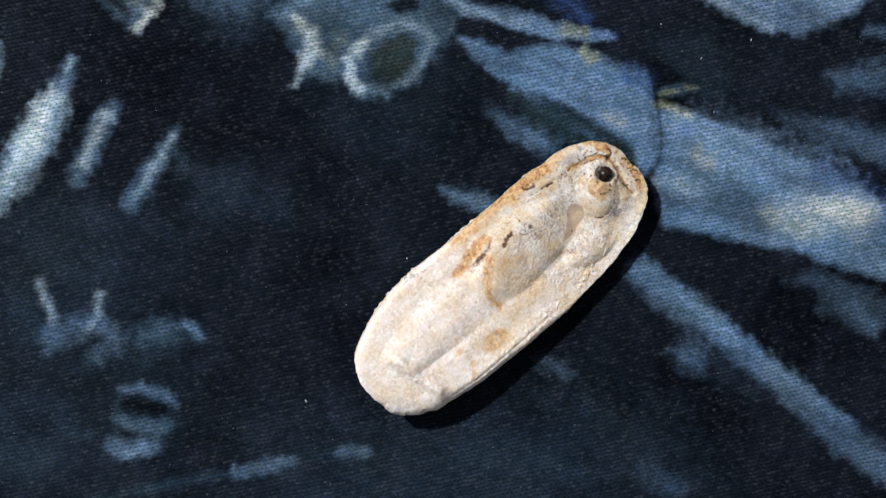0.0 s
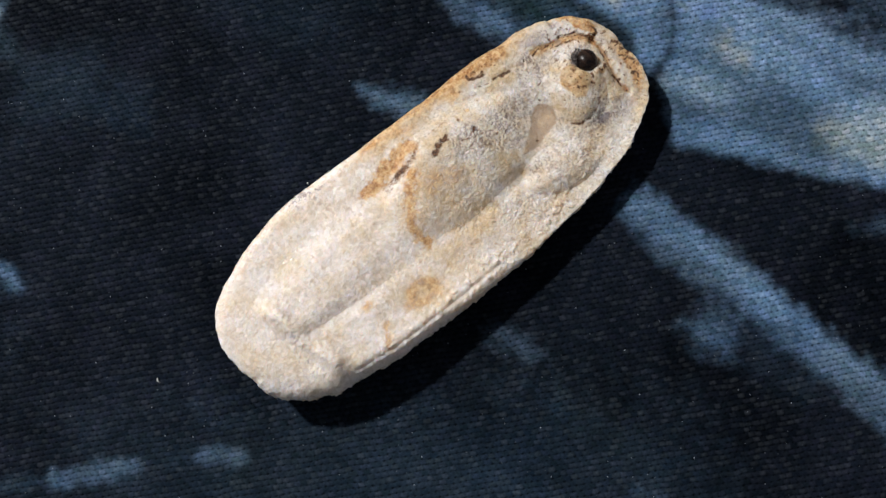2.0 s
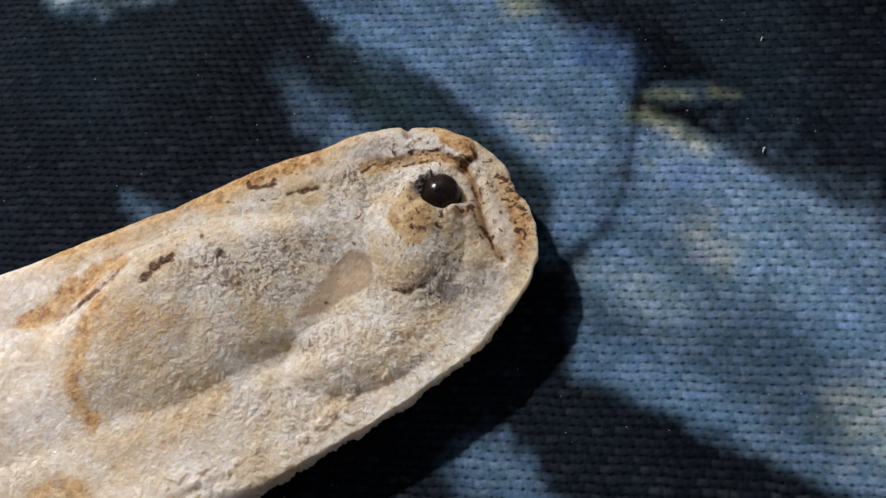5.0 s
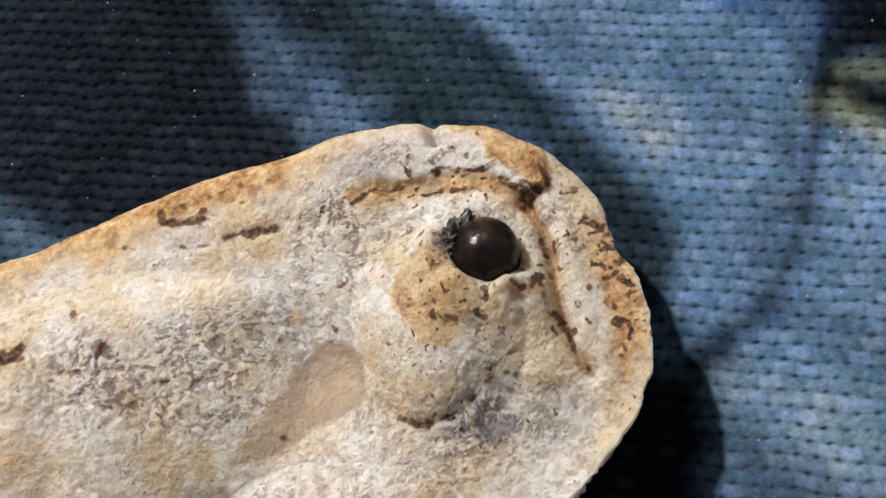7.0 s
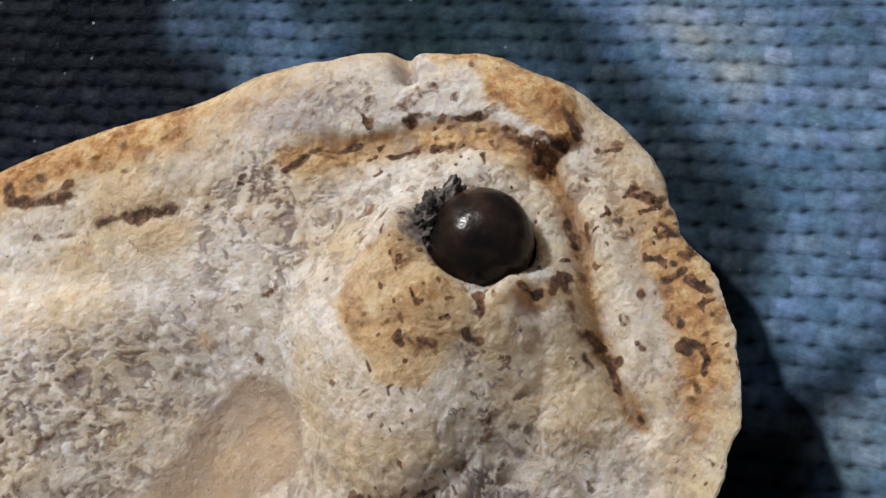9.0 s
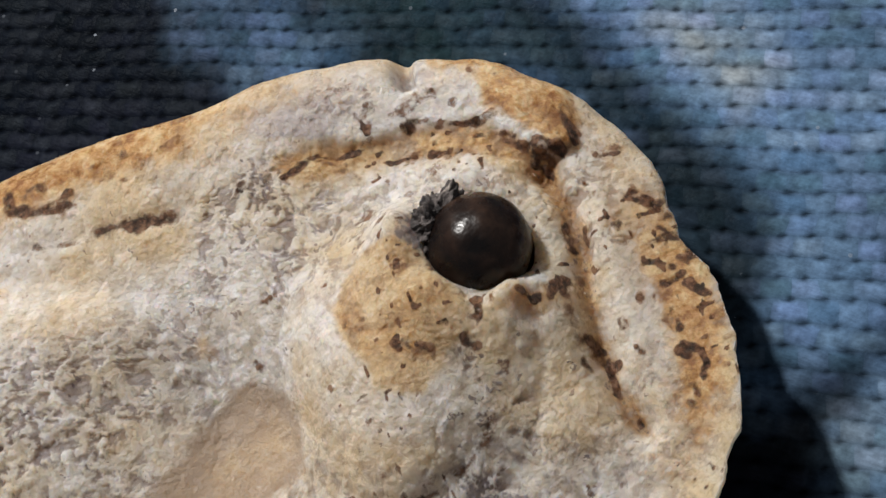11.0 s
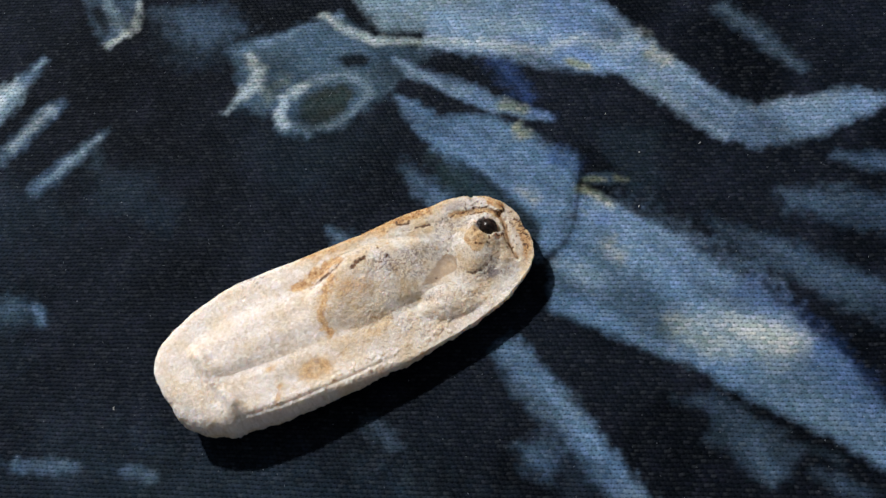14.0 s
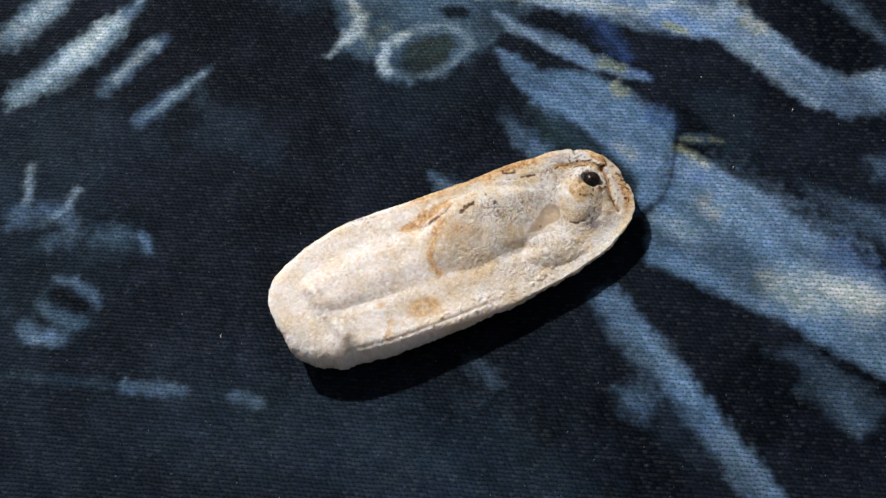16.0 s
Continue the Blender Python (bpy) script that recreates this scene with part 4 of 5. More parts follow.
# worn, grainy face: crusted grains, smooth where it is rubbed
hollow = signed_area(U, V, [(1.44, 0.09), (1.51, 0.05), (1.57, -0.06), (1.55, -0.14), (1.49, -0.18), (1.40, -0.21), (1.29, -0.24), (1.14, -0.25), (1.00, -0.23), (1.09, -0.18), (1.20, -0.11), (1.29, -0.04), (1.35, 0.03)]) + 0.03 * (cloud(U * 12, V * 12, 215, 3) - 0.5)
calm = np.clip(0.8 * step(0.03, -0.04, hollow) + 0.55 * bell(1.05, 0.46, 0.42, 0.09, -6) + 0.6 * bell(1.80, -0.22, 0.16, 0.09, 20), 0, 1)
shaken_u, shaken_v = U + 0.05 * (cloud(U * 16, V * 16, 161, 3) - 0.5), V + 0.05 * (cloud(U * 16, V * 16, 167, 3) - 0.5)
grain, grain_own = pebbles(shaken_u / 0.034, shaken_v / 0.034, 171)
fines, _ = pebbles(shaken_u / 0.015 + 40, shaken_v / 0.015, 173)
lumps, lump_own = pebbles(shaken_u / 0.075, shaken_v / 0.075, 177)
coarse_at = step(-0.7, 0.5, U) * (1 - 0.35 * step(0.45, 0.6, V))
strip = bell(0.70, -0.60, 0.26, 0.12, -6) + 0.5 * step(0.85, 1.25, U) * step(-0.42, -0.62, V + 0.2 * np.clip(U - 1.6, 0, 1)) + 0.95 * step(-0.74, -0.88, V)
strip += 0.75 * bell(-1.98, -0.40, 0.12, 0.26) + 0.35 * bell(-1.5, -0.2, 0.45, 0.08)
TOP += 0.036 * (cloud(U * 3.2, V * 3.2, 87, 3) - 0.5) * (1 - 0.5 * calm)
busy = 0.25 + 0.75 * step(0.40, 0.60, cloud(U * 5 + 3, V * 5, 179, 3))
TOP += (0.012 * grain * busy * (0.18 + 0.82 * coarse_at) + 0.005 * fines + 0.007 * (cloud(U * 30, V * 30, 183, 3, 0.7) - 0.5)) * (1 - 0.92 * calm)
crag = np.abs(cloud(U * 8 + 11, V * 8, 199, 3, 0.6) - 0.5) * 2
TOP += 0.012 * (crag - 0.25) * busy * (0.25 + 0.75 * coarse_at) * (1 - calm)
TOP += 0.036 * lumps * step(0.40, 0.65, lump_own) * np.clip(strip, 0, 1)
dirty_at = 0.20 + 0.32 * step(0.2, 0.8, U) + 0.9 * bell(0.95, 0.16, 0.38, 0.20, -12) + 0.8 * bell(1.62, 0.42, 0.20, 0.16, -20) + 0.9 * bell(1.88, -0.45, 0.16, 0.07, 10) + 0.6 * bell(2.04, -0.22, 0.08, 0.12)
dirty_at += 0.55 * bell(2.05, 0.60, 0.35, 0.10, -14) + 0.6 * bell(1.02, -0.40, 0.14, 0.06) + 0.5 * bell(2.42, -0.05, 0.10, 0.35) + 0.35 * bell(-1.0, 0.80, 0.5, 0.12)
clump = cloud(U * 4.5 + 9, V * 4.5, 181, 4)
void = cloud(shaken_u * 52, shaken_v * 52, 187, 3, 0.65)
pore = step(0.565, 0.635, void + 0.10 * (0.4 - grain)) * step(0.38, 0.54, clump) * (1 - calm) * np.clip(dirty_at, 0, 1)
TOP -= 0.005 * pore
# rounded shoulder down to the widest line
upper = step(-0.55, 0.45, V)
RIM = 0.385 * (1 - upper) + upper * np.interp(U, [-2.6, -1.0, 0.0, 0.8, 1.65, 2.6], [0.76, 0.67, 0.585, 0.49, 0.435, 0.35])
RIM = RIM + 0.22 * bell(-2.55, -0.1, 0.4, 0.6) + 0.03 * step(1.6, 2.4, U)
begins = 0.82 + 0.07 * upper
turned = np.clip((reach - begins) / (1 - begins), 0, 1)
TOPZ = RIM + (TOP - RIM) * np.sqrt(np.clip(1 - turned**2.4, 0, 1))
co = np.stack([U, V, TOPZ], -1)

# stains, each with its own shape; some strokes stand for groove shade
def along(points, width, ragged=0.0, seed=141):
    d = line_distance(U, V, points)[0] + ragged * 1.3 * (cloud(U * 14, V * 14, seed, 4, 0.75) - 0.45)
    return np.exp(-((d / width) ** 2))


streaky = cloud(U * 4 + V * 2, V * 13, 111)
patchy = cloud(U * 6, V * 6, 113)
edge_up = step(0.52, 0.80, V + 0.10 * (patchy - 0.5)) * step(-0.75, 0.0, U)
shelf = ledge * step(2.345, 2.29, U + 0.3 * (V - 0.45) + 0.16 * chip) * step(0.80, 0.70, V + 0.25 * (U - 1.9))
tip = ledge * step(2.29, 2.345, U + 0.3 * (V - 0.45) + 0.16 * chip)
band = along([(1.84, 0.50), (1.97, 0.475), (2.10, 0.44), (2.24, 0.36), (2.34, 0.27)], 0.065, 0.03) * (1 - ledge)
ochre = edge_up * (1.75 * streaky * patchy + 0.02) * (1 - 0.9 * shelf) + 0.7 * along([(0.2, 0.93), (0.9, 0.88), (1.5, 0.83)], 0.10) * streaky * 1.4
ochre += (0.45 + 0.9 * patchy) * tip + 0.78 * band + 0.5 * along([(1.02, 0.82), (1.25, 0.79), (1.42, 0.76)], 0.08, 0.1)
spot_r = np.hypot((U + 0.71) / 0.23, (V + 0.645) / 0.15) + 0.7 * (cloud(U * 9, V * 9, 115) - 0.5)
ochre += 0.48 * np.exp(-(((spot_r - 0.62) / 0.42) ** 2)) + 0.35 * np.exp(-(spot_r**2))
ochre += 0.8 * bell(-1.21, -0.40, 0.09, 0.07) + 0.75 * along([(-1.20, -0.66), (-1.27, -0.78), (-1.33, -0.86)], 0.06, 0.08)
ochre += 1.0 * along([(-0.02, 0.30), (-0.20, 0.14), (-0.35, -0.10), (-0.34, -0.27)], 0.085, 0.12) + 0.4 * along([(-0.3, -0.27), (0.0, -0.38), (0.25, -0.42)], 0.06, 0.1)
ochre += 1.5 * along([(0.15, 0.57), (-0.10, 0.55), (-0.32, 0.52), (-0.47, 0.49)], 0.085, 0.10) + 0.55 * bell(0.36, 0.03, 0.18, 0.15) + 0.7 * bell(0.10, 0.12, 0.20, 0.16) * patchy * 1.6
ochre += 0.5 * bell(1.02, 0.50, 0.06, 0.04) + 0.55 * bell(1.42, 0.20, 0.04, 0.05) + 0.3 * bell(0.55, 0.50, 0.25, 0.05)
ochre += 0.80 * along([(2.53, -0.08), (2.52, -0.24), (2.45, -0.36), (2.41, -0.45)], 0.06, 0.10) + 0.7 * bell(0.865, 0.475, 0.035, 0.03)
ochre += 0.55 * step(2.40, 2.50, U) * step(-0.60, -0.40, V) * (0.2 + patchy) * step(0.6, 0.4, V)
# along the jaw groove: brown tint together with its shade, as colour
ochre += 0.75 * along(jaw, 0.035, 0.04) + 0.8 * bell(2.20, -0.09, 0.08, 0.06, -20) + 0.6 * bell(1.77, 0.53, 0.06, 0.03) + 0.45 * bell(0.07, -1.01, 0.10, 0.08)
warm = 0.62 * bell(0.12, -0.02, 0.50, 0.36) + 0.46 * bell(-0.35, -0.6, 0.7, 0.3) + 0.36 * bell(0.2, -0.5, 0.4, 0.2) + 0.40 * bell(-1.2, 0.02, 0.6, 0.15) + 0.75 * edge_up
snout = signed_area(U, V, [(1.81, 0.11), (1.87, 0.17), (1.91, 0.18), (1.98, 0.15), (2.01, 0.13), (2.03, 0.09), (2.05, 0.01), (2.08, -0.04), (2.04, -0.12), (2.00, -0.14), (1.96, -0.17), (1.90, -0.19), (1.85, -0.17), (1.81, -0.14), (1.82, -0.09), (1.79, -0.04), (1.78, 0.02), (1.78, 0.08)]) + 0.02 * (cloud(U * 22, V * 22, 211, 3) - 0.5)
warm += 0.5 * np.exp(-(spot_r**2)) + (0.75 + 0.6 * patchy) * step(0.02, -0.02, snout) + 0.9 * band + 0.55 * tip + 0.45 * step(2.36, 2.46, U) + 0.35 * along(jaw, 0.06, 0.05)
warm += 0.15 * step(0.2, 1.0, U) * streaky * 1.4 + 0.2 * step(0.05, -0.04, hollow + 0.06 * (patchy - 0.5))
ochre += 0.40 * step(0.02, -0.02, snout) * (0.6 + 0.8 * patchy) + 0.30 * along([(1.80, 0.10), (1.83, -0.05), (1.92, -0.05)], 0.05, 0.05)
# crack: brown tone plus the overhanging plate's shade, put into the colour
umber = 0.58 * along([(0.13, 0.47), (0.02, 0.42), (-0.13, 0.385), (-0.31, 0.37)], 0.05, 0.04) + 0.7 * bell(-0.10, 0.43, 0.11, 0.03)
umber += 0.35 * along([(0.60, 0.52), (0.3, 0.55), (0.13, 0.47)], 0.02, 0.05)
umber += 0.7 * along([(0.62, 0.26), (0.74, 0.20)], 0.016, 0.02)
umber += 0.35 * bell(1.20, 0.84, 0.14, 0.04)
# specks along the jaw; darker socket floor and thin ring at the bead
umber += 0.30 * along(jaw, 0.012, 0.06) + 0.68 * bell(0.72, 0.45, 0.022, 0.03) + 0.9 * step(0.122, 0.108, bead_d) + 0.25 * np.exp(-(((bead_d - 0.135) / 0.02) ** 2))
# chin crease: dotted dark line, its narrow shadow painted in with it
umber += 0.58 * along([(2.035, -0.28), (1.965, -0.325), (1.89, -0.362)], 0.018, 0.03) + 0.75 * bell(1.22, -0.205, 0.012, 0.028, 70) + 0.7 * bell(1.85, -0.49, 0.016, 0.016)
umber += 0.66 * along([(1.625, -0.30), (1.69, -0.36), (1.75, -0.375), (1.83, -0.372), (1.93, -0.345)], 0.009, 0.03) + 0.45 * bell(1.69, -0.35, 0.03, 0.02) + 0.4 * bell(1.84, -0.35, 0.03, 0.02)
umber += 0.50 * bell(1.03, -0.43, 0.06, 0.02) + 0.42 * bell(0.07, -1.02, 0.06, 0.04) + 0.40 * along([(-1.28, 0.93), (-1.02, 0.95)], 0.025, 0.04)
jitter = 0.018 * (cloud(U * 20, V * 20, 209, 2, 0.7) - 0.48) + 0.012 * (cloud(U * 60, V * 60, 217, 2) - 0.48)
broken = 0.36 + 1.25 * cloud(U * 38, V * 38, 219, 2)


def mark(points, half, strong):
    """A thin dark mineral mark with a ragged edge; the shelf's shadow line too."""
    us, vs = [p[0] for p in points], [p[1] for p in points]
    near = (U > min(us) - 0.06) & (U < max(us) + 0.06) & (V > min(vs) - 0.06) & (V < max(vs) + 0.06)
    d = line_distance(U[near], V[near], points)[0] + jitter[near]
    umber[near] = np.maximum(umber[near], strong * broken[near] * step(1.7 * half + 0.005, 0.2 * half, d))


# body
mark([(1.131, 0.6), (1.188, 0.577), (1.269, 0.563)], 0.0095, 0.62)
mark([(1.287, 0.569), (1.359, 0.552), (1.464, 0.526)], 0.0206, 0.88)
mark([(1.101, 0.788), (1.097, 0.731), (1.154, 0.693), (1.244, 0.669)], 0.0151, 0.88)
mark([(1.132, 0.751), (1.186, 0.758)], 0.0145, 0.62)
mark([(0.933, 0.686), (0.968, 0.662)], 0.0116, 0.62)
mark([(1.23, 0.689), (1.256, 0.702)], 0.0088, 0.62)
mark([(0.375, 0.372), (0.443, 0.384), (0.506, 0.388)], 0.0300, 1.15)
mark([(0.306, 0.326), (0.344, 0.343), (0.385, 0.368)], 0.0270, 1.15)
mark([(0.793, 0.289), (0.759, 0.249)], 0.0106, 0.88)
# brow and shelf; strokes on the shelf's lower edge paint its shadow line
mark([(1.769, 0.495), (1.792, 0.502), (1.819, 0.515), (1.842, 0.515), (1.865, 0.514)], 0.0081, 1.0)
mark([(1.865, 0.512), (1.905, 0.488), (1.959, 0.474)], 0.0034, 0.72)
mark([(1.962, 0.438), (1.984, 0.433), (2.01, 0.423), (2.029, 0.414), (2.057, 0.409), (2.084, 0.402)], 0.0035, 1.0)
mark([(2.123, 0.384), (2.162, 0.366)], 0.0108, 1.0)
mark([(2.141, 0.406), (2.175, 0.394)], 0.0038, 0.72)
mark([(2.199, 0.353), (2.216, 0.331)], 0.0043, 0.72)
mark([(2.239, 0.379), (2.268, 0.367)], 0.0054, 0.72)
mark([(2.272, 0.369), (2.306, 0.348), (2.32, 0.33)], 0.0081, 1.0)
mark([(2.296, 0.338), (2.325, 0.305)], 0.0095, 1.0)
mark([(2.321, 0.308), (2.346, 0.28), (2.357, 0.261), (2.381, 0.238)], 0.0081, 1.0)
mark([(2.355, 0.267), (2.4, 0.252), (2.426, 0.263)], 0.0189, 0.52)
mark([(2.452, 0.366), (2.448, 0.334), (2.451, 0.297), (2.443, 0.266)], 0.0095, 1.0)
mark([(2.387, 0.282), (2.398, 0.259)], 0.0068, 0.72)
mark([(2.087, 0.472), (2.107, 0.472)], 0.0088, 1.0)
mark([(2.11, 0.477), (2.145, 0.47), (2.152, 0.455)], 0.0046, 0.72)
mark([(2.152, 0.455), (2.191, 0.436), (2.228, 0.414)], 0.0030, 1.0)
mark([(2.229, 0.416), (2.255, 0.41)], 0.0054, 1.0)
mark([(1.891, 0.459), (1.915, 0.452)], 0.0081, 0.52)
mark([(1.93, 0.429), (1.937, 0.413)], 0.0081, 0.52)
mark([(1.855, 0.505), (1.9, 0.47)], 0.0054, 0.52)
mark([(2.353, 0.249), (2.356, 0.232), (2.361, 0.214)], 0.0046, 1.0)
mark([(2.338, 0.25), (2.352, 0.236)], 0.0034, 0.72)
mark([(1.655, 0.51), (1.672, 0.52)], 0.0068, 0.72)
# jaw groove
mark([(2.344, 0.107), (2.343, 0.084), (2.332, 0.061), (2.333, 0.034), (2.336, 0.015)], 0.0059, 1.0)
mark([(2.33, 0.111), (2.345, 0.141)], 0.0054, 0.52)
mark([(2.374, 0.058), (2.363, 0.008)], 0.0040, 0.72)
mark([(2.26, -0.073), (2.285, -0.058), (2.27, -0.091)], 0.0108, 1.0)
mark([(2.306, -0.02), (2.317, -0.057), (2.301, -0.089)], 0.0095, 0.52)
mark([(2.265, -0.116), (2.26, -0.152), (2.255, -0.2)], 0.0095, 0.52)
mark([(2.279, -0.192), (2.282, -0.212), (2.268, -0.228), (2.288, -0.25), (2.311, -0.266)], 0.0068, 1.0)
mark([(2.274, -0.186), (2.244, -0.236), (2.252, -0.254)], 0.0068, 0.72)
mark([(2.284, -0.259), (2.286, -0.291), (2.28, -0.314)], 0.0068, 1.0)
mark([(2.282, -0.318), (2.28, -0.344)], 0.0081, 0.52)
# edge of the head
mark([(2.51, 0.097), (2.491, 0.09), (2.509, 0.077)], 0.0095, 1.0)
mark([(2.536, 0.06), (2.548, 0.04), (2.559, 0.019)], 0.0149, 1.0)
mark([(2.512, 0.036), (2.521, 0.025)], 0.0040, 0.6)
mark([(2.531, -0.009), (2.543, -0.021)], 0.0046, 0.6)
mark([(2.546, -0.044), (2.567, -0.057)], 0.0046, 0.52)
mark([(2.575, -0.085), (2.573, -0.103)], 0.0081, 1.0)
mark([(2.544, -0.098), (2.554, -0.109)], 0.0068, 1.0)
mark([(2.518, -0.102), (2.521, -0.108)], 0.0054, 0.6)
mark([(2.478, -0.137), (2.518, -0.139), (2.535, -0.132)], 0.0043, 0.6)
mark([(2.536, -0.162), (2.553, -0.185), (2.569, -0.207)], 0.0059, 1.0)
mark([(2.476, -0.201), (2.454, -0.22), (2.462, -0.248), (2.478, -0.246)], 0.0049, 0.6)
mark([(2.472, -0.232), (2.474, -0.248)], 0.0061, 1.0)
mark([(2.453, -0.298), (2.46, -0.308)], 0.0081, 1.0)
mark([(2.466, -0.283), (2.493, -0.316), (2.493, -0.346), (2.477, -0.366)], 0.0059, 1.0)
mark([(2.415, -0.378), (2.443, -0.377), (2.446, -0.402)], 0.0074, 0.6)
mark([(2.419, -0.414), (2.429, -0.422)], 0.0081, 1.0)
mark([(2.409, -0.144), (2.423, -0.149)], 0.0046, 0.6)
mark([(2.462, -0.165), (2.465, -0.171)], 0.0054, 0.6)
mark([(2.362, -0.179), (2.362, -0.2)], 0.0059, 0.6)
mark([(2.367, -0.257), (2.375, -0.274)], 0.0061, 0.52)
mark([(2.299, -0.391), (2.301, -0.399)], 0.0061, 1.0)
mark([(2.314, -0.344), (2.316, -0.349)], 0.0040, 0.6)
# beside the bead
mark([(2.227, -0.084), (2.205, -0.091), (2.191, -0.072)], 0.0049, 1.0)
mark([(2.247, -0.092), (2.262, -0.072)], 0.0108, 1.0)
mark([(2.095, -0.058), (2.081, -0.095)], 0.0108, 1.0)
mark([(2.042, -0.126), (2.052, -0.137)], 0.0088, 1.0)
mark([(2.142, 0.201), (2.174, 0.232), (2.209, 0.208), (2.237, 0.191)], 0.0081, 0.72)
mark([(2.019, -0.207), (2.007, -0.215)], 0.0081, 0.72)
mark([(2.086, -0.191), (2.088, -0.215)], 0.0108, 0.52)
# snout and cheek
mark([(1.834, 0.039), (1.839, 0.018)], 0.0081, 0.58)
mark([(1.803, 0.047), (1.802, 0.017)], 0.0095, 0.52)
mark([(1.81, 0.006), (1.84, -0.018)], 0.0068, 0.58)
mark([(1.891, -0.071), (1.896, -0.091)], 0.0054, 0.8)
mark([(1.914, -0.086), (1.929, -0.105), (1.959, -0.114), (1.957, -0.129)], 0.0081, 0.58)
mark([(1.911, 0.063), (1.912, 0.051)], 0.0068, 0.52)
mark([(1.598, 0.226), (1.626, 0.228)], 0.0068, 0.58)
mark([(1.644, 0.229), (1.663, 0.261)], 0.0032, 0.58)
mark([(1.586, 0.158), (1.589, 0.126), (1.612, 0.095)], 0.0038, 0.58)
mark([(1.607, 0.096), (1.613, 0.078)], 0.0081, 0.58)
mark([(1.522, 0.118), (1.532, 0.099)], 0.0040, 0.58)
mark([(1.768, 0.162), (1.779, 0.161)], 0.0054, 0.58)
mark([(1.745, -0.109), (1.748, -0.124)], 0.0068, 0.58)
mark([(1.707, -0.083), (1.71, -0.09)], 0.0054, 0.58)
speckle = step(0.72, 0.82, value_noise(U * 27, V * 27, 151)) * step(0.5, 0.75, cloud(U * 4, V * 4, 153, 2))
umber += 0.5 * speckle * step(0.5, 1.6, U) + 0.3 * step(0.70, 0.8, value_noise(U * 38, V * 38, 157)) * step(2.3, 2.42, U)
umber += 0.8 * step(0.78, 0.88, value_noise(U * 62, V * 62, 223)) * step(0.42, 0.58, cloud(U * 5, V * 5, 225, 2)) * step(1.5, 1.9, U)
lilac = 0.10 * bell(0.9, 0.10, 0.45, 0.28) + 0.30 * bell(1.90, -0.50, 0.15, 0.07, 10) + 0.30 * bell(1.72, 0.47, 0.12, 0.08)
lilac += 0.35 * bell(-1.10, 0.88, 0.25, 0.08) + 0.55 * bell(2.04, -0.24, 0.07, 0.13, -30) + 0.30 * bell(1.0, -0.38, 0.25, 0.08) + 0.15 * bell(-0.6, 0.05, 0.25, 0.1)
lilac += 0.25 * along([(1.52, 0.28), (1.62, 0.22), (1.66, 0.30)], 0.04, 0.04) + 0.05 * step(0.3, 0.9, U) + 0.75 * bell(2.015, 0.16, 0.05, 0.07) + 0.10 * shelf + 0.35 * bell(1.70, 0.51, 0.07, 0.05) + 0.22 * bell(1.94, -0.46, 0.12, 0.08)
white = 0.75 * shelf + 0.45 * bell(0.9, -0.70, 0.35, 0.12) + 0.6 * bell(0.30, 0.20, 0.12, 0.06) + 0.35 * bell(1.66, 0.05, 0.06, 0.3, 10)
white += 0.45 * step(-0.6, -1.4, U) + 0.4 * bell(-0.5, -0.3, 0.35, 0.1) + 0.3 * step(1.7, 2.2, U) * step(-0.2, -0.5, V)
# greyish tone along the jaw paints the groove's shade
lilac += 0.45 * along(jaw, 0.04, 0.03) + 0.5 * along([(-1.10, 0.93), (-0.80, 0.83), (-0.52, 0.80)], 0.07, 0.1) + 0.05 * bell(0.8, 0.0, 0.5, 0.3)
lilac *= 1.05
ochre += 0.48 * np.clip(umber, 0, 1)
lilac += 1.1 * bell(0.78, 0.27, 0.035, 0.04) + 0.5 * bell(0.90, 0.32, 0.10, 0.05) + 0.8 * bell(1.92, -0.465, 0.08, 0.04, 10)
mauve = 0.62 * shelf * step(0.80, 0.66, V + 0.25 * (U - 1.9)) + 0.34 * step(0.5, 1.1, U) * step(0.40, 0.62, cloud(U * 5 + 2, V * 5, 213, 3)) + 0.4 * bell(1.55, 0.15, 0.16, 0.20)
wax = 0.95 * step(0.05, -0.04, hollow + 0.05 * (patchy - 0.5)) + 0.30 * bell(1.05, 0.46, 0.42, 0.09, -6) + 0.42 * bell(1.80, -0.24, 0.18, 0.09, 20) + 0.6 * bell(1.52, 0.02, 0.08, 0.07)
stone_mesh = grid_mesh("stone", co * CM, *U.shape)
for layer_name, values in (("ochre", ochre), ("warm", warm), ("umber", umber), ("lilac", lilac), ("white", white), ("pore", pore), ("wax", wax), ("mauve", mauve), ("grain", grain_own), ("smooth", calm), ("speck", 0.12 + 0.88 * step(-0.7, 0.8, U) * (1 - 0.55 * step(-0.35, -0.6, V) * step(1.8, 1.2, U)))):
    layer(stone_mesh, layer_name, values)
stone_mesh.materials.append(STONE)

# underside: the widest line curves in to a flat base
loop = np.concatenate([np.stack([np.full(gx.shape[1], 0), np.arange(gx.shape[1])], 1), np.stack([np.arange(1, gx.shape[0]), np.full(gx.shape[0] - 1, gx.shape[1] - 1)], 1),
                       np.stack([np.full(gx.shape[1] - 1, gx.shape[0] - 1), np.arange(gx.shape[1] - 2, -1, -1)], 1), np.stack([np.arange(gx.shape[0] - 2, -1, -1), np.full(gx.shape[0] - 1, 0)], 1)])
rim = co[loop[:, 0], loop[:, 1]]
rings = []
arc = np.concatenate([[0], np.cumsum(np.linalg.norm(np.diff(rim, axis=0), axis=1))])
out = np.stack([rim[:, 0] / HALF_LENGTH**2, rim[:, 1] / HALF_WIDTH**2], 1)
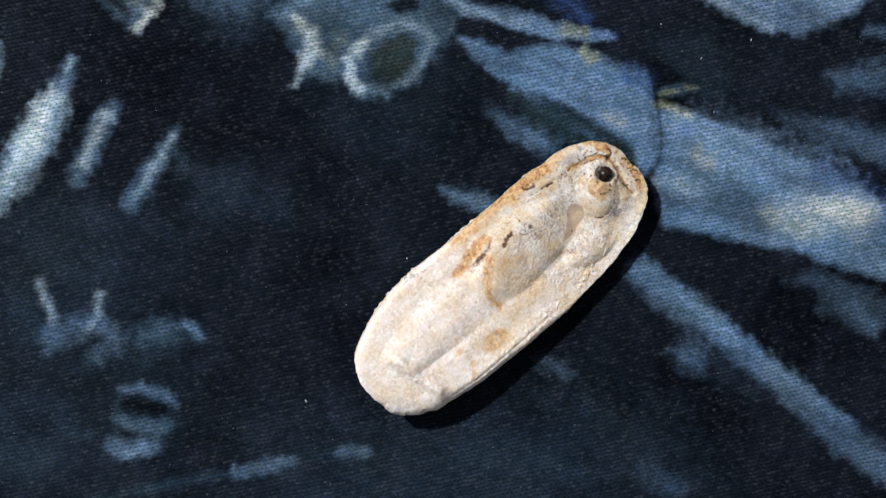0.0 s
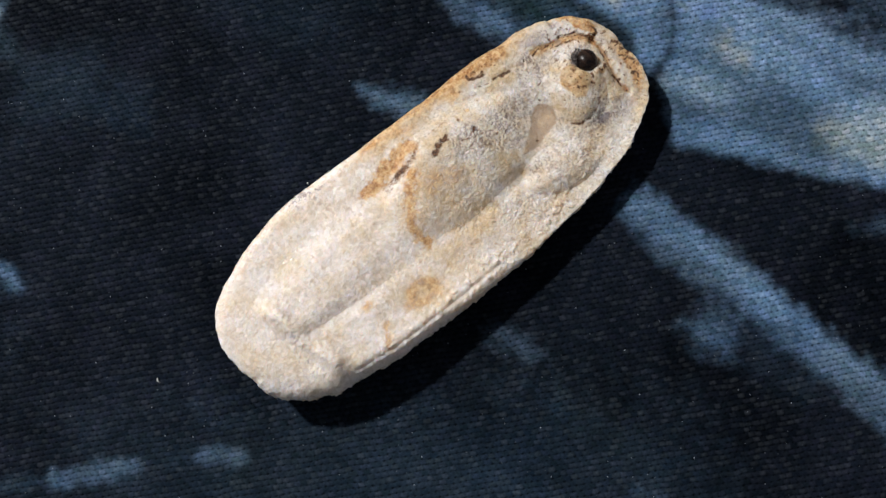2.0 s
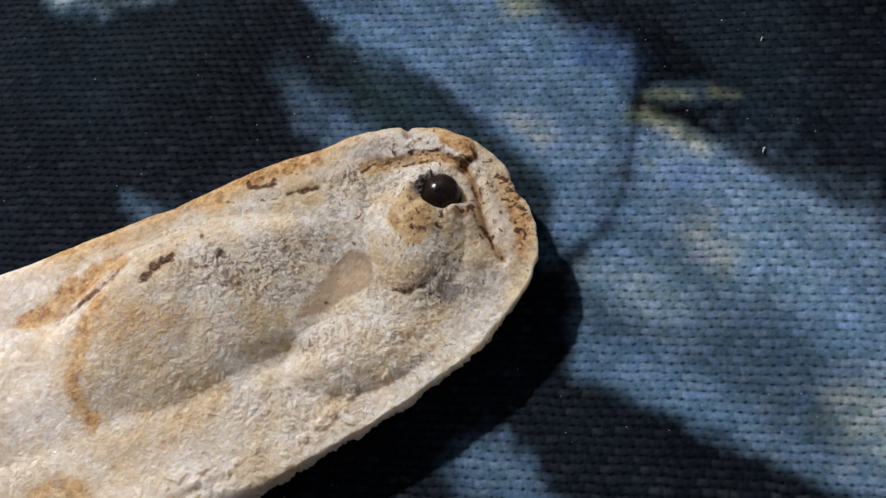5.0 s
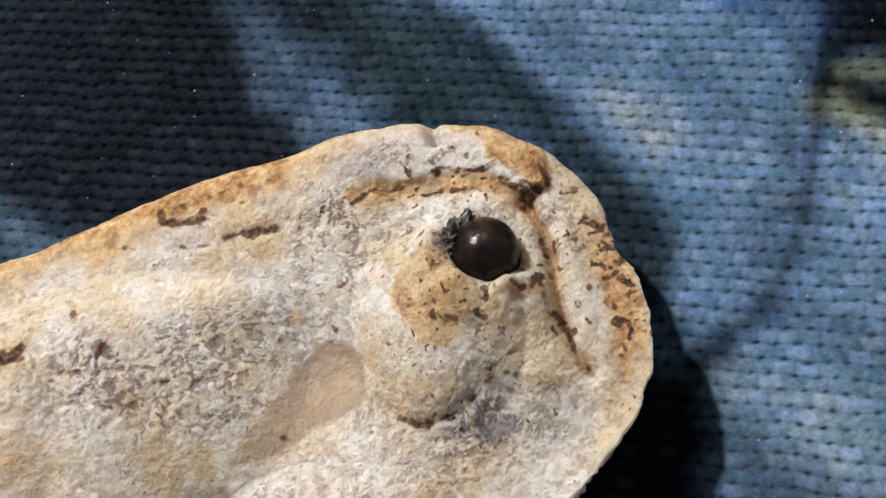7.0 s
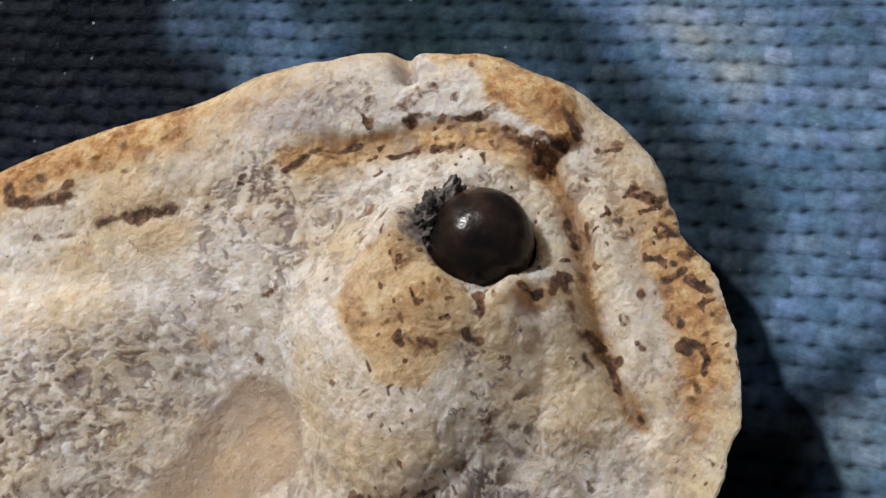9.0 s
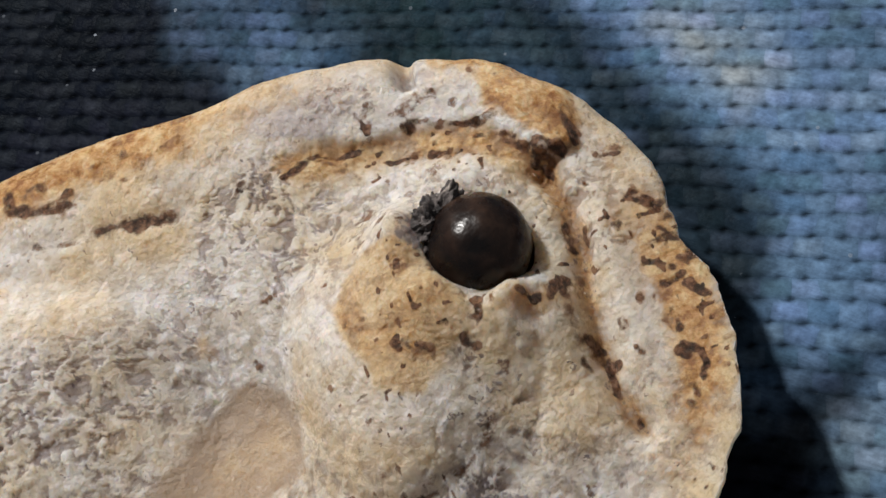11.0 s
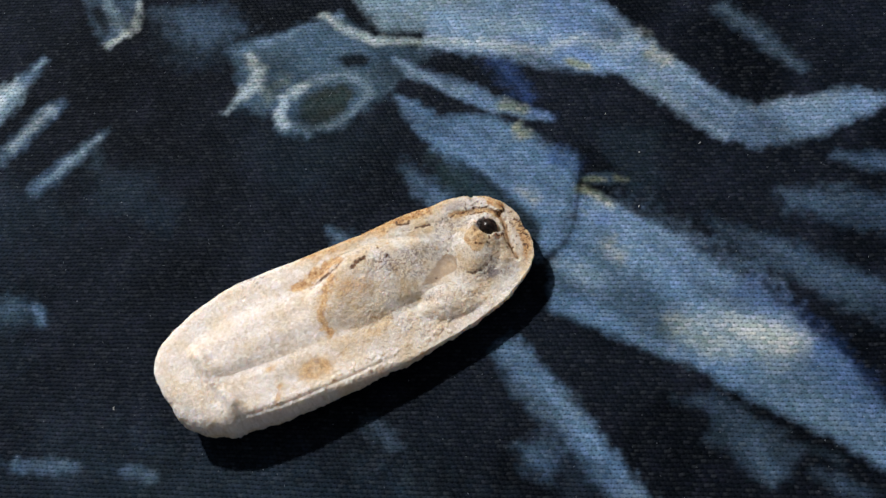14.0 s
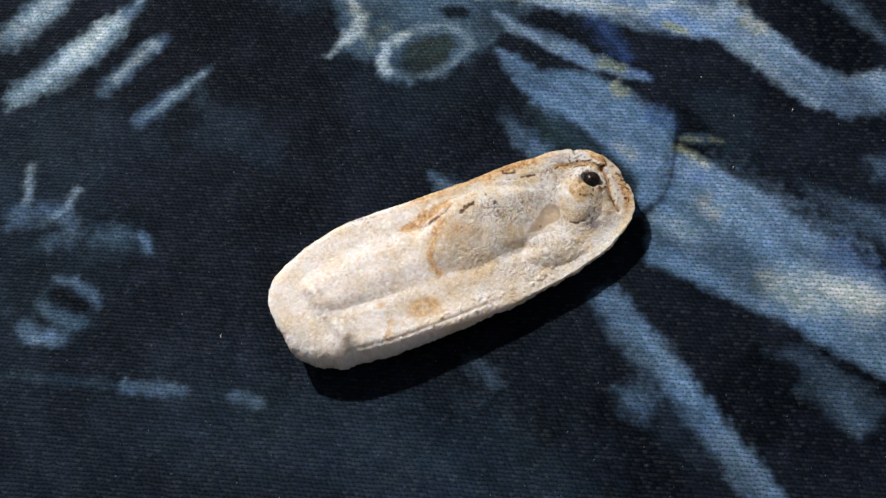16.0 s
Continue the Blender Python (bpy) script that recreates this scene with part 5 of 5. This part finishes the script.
out /= np.linalg.norm(out, axis=1, keepdims=True)
PROFILE_Z, PROFILE_IN = [0.0, 0.015, 0.09, 0.20, 0.33, 0.48, 0.61, 0.74, 0.87, 1.0], [0.20, 0.20, 0.155, 0.115, 0.08, 0.05, 0.028, 0.012, 0.003, 0.0]
for k in range(27):
    ring = rim.copy()
    if k < 25:
        z = 1 - k / 24
        worn = min(k / 4, 1.0) * step(0.0, 0.12, np.array(z)) * step(2.5, 2.0, rim[:, 0])
        lump, _ = pebbles(arc / 0.085, np.full_like(arc, z * 5.5), 131)
        small, _ = pebbles(arc / 0.036, np.full_like(arc, z * 13.0), 137)
        wart = 0.030 * lump + 0.022 * small + 0.05 * (cloud(arc * 9, np.full_like(arc, z * 4.0), 135, 4, 0.65) - 0.5)
        crumb = 0.03 * (value_noise(arc * 6, np.full_like(arc, z * 3.0), 139) - 0.5)
        ring[:, :2] += out * ((wart + crumb) * worn - 1.6 * np.interp(z, PROFILE_Z, PROFILE_IN))[:, None]
        ring[:, 2] *= z
    else:
        ring[:, :2] = (rim[:, :2] - out * 0.256) * (0.5 if k == 25 else 0.001)
        ring[:, 2] = 0
    rings.append(ring)
under = grid_mesh("underside", np.stack(rings)[::-1] * CM, len(rings), len(rim))
for layer_name in ("ochre", "warm", "umber", "lilac", "white", "pore", "wax", "mauve", "grain", "smooth", "speck"):
    layer(under, layer_name, np.full((len(rings), len(rim)), {"warm": 0.2, "white": 0.3, "speck": 0.5, "grain": 0.5}.get(layer_name, 0.0)))
under.materials.append(STONE)
joined = bmesh.new()
joined.from_mesh(stone_mesh)
joined.from_mesh(under)
bmesh.ops.remove_doubles(joined, verts=joined.verts, dist=1e-7)
joined.to_mesh(stone_mesh)
joined.free()
bpy.data.meshes.remove(under)

amulet = tagged(new("carved_stone"), "oblong cream stone with raised figure and rust stains, on cloth", "stone")
amulet.matrix_basis = Matrix.Translation(STONE_AT) @ pose(0, 0, 0, 0, 0, 18.674)
stone_part = new("stone", stone_mesh)
stone_part.parent = amulet

bm = bmesh.new()
bmesh.ops.create_icosphere(bm, subdivisions=5, radius=BEAD_R * CM)
for v in bm.verts:
    v.co.z *= 0.92
    v.co *= 1 + 0.02 * (noise.noise(v.co * 1400) + 0.5 * noise.noise(v.co * 3500))
for f in bm.faces:
    f.smooth = True
bead_mesh = bpy.data.meshes.new("bead")
bm.to_mesh(bead_mesh)
bm.free()
bead_mesh.materials.append(BEAD)
bead = tagged(new("bead", bead_mesh), "glossy dark brown round bead")
bead.location = Vector((BEAD_AT[0], BEAD_AT[1], 0.552)) * CM
bead.parent = amulet

# rough dark crust that grows over one side of the bead
bm = bmesh.new()
bmesh.ops.create_icosphere(bm, subdivisions=6, radius=1.0)
for w in bm.verts:
    n = w.co.normalized()
    swell = 1 + 0.50 * noise.noise(n * 1.7 + Vector((4.1, 0, 0))) + 0.42 * noise.noise(n * 4.0) + 0.24 * noise.noise(n * 9.0)
    u, v = 0.080 * n.x * swell, 0.052 * n.y * swell
    w.co = Vector((2.078 + 0.82 * u - 0.57 * v, 0.172 + 0.57 * u + 0.82 * v, 0.583 + 0.050 * n.z * swell)) * CM
for f in bm.faces:
    f.smooth = True
crust_mesh = bpy.data.meshes.new("crust")
bm.to_mesh(crust_mesh)
bm.free()
crust_mesh.materials.append(CRUST)
crust = tagged(new("crust", crust_mesh), "rough dark grey crust beside the bead")
crust.parent = amulet

# ---- lint caught on the cloth ----
def lint_speck(x, y, length, turn):
    bm = bmesh.new()
    previous = None
    for k in range(6):
        s = k / 5 - 0.5
        centre = Vector((s * length, 0.25 * length * math.sin(3 * s + turn), 0.006 + 0.008 * (1 - 4 * s * s)))
        ring = [bm.verts.new((centre + Vector((0, math.cos(a), math.sin(a))) * 0.005 * (1.2 - 1.6 * s * s)) * CM) for a in (0, 1.57, 3.14, 4.71)]
        if previous:
            for i in range(4):
                bm.faces.new((previous[i], previous[(i + 1) % 4], ring[(i + 1) % 4], ring[i]))
        else:
            bm.faces.new(ring[::-1])
        previous = ring
    bm.faces.new(previous)
    mesh = bpy.data.meshes.new("lint_speck")
    bm.to_mesh(mesh)
    bm.free()
    mesh.materials.append(LINT)
    ob = tagged(new("lint_speck", mesh), "tiny white lint fibre caught on the dark cloth", "lint", "lint on the cloth")
    ob.matrix_basis = pose(x * CM, y * CM, 0, 0, 0, math.degrees(turn))


for x, y, length, turn in ((3.23, 0.71, 0.045, 0.2), (2.27, -0.08, 0.04, 0.6), (-2.91, -0.27, 0.03, 1.2), (-5.16, -1.64, 0.05, 1.4), (2.41, 0.75, 0.03, 0.4), (2.05, 1.47, 0.025, 0.9)):
    lint_speck(x, y, length, turn)
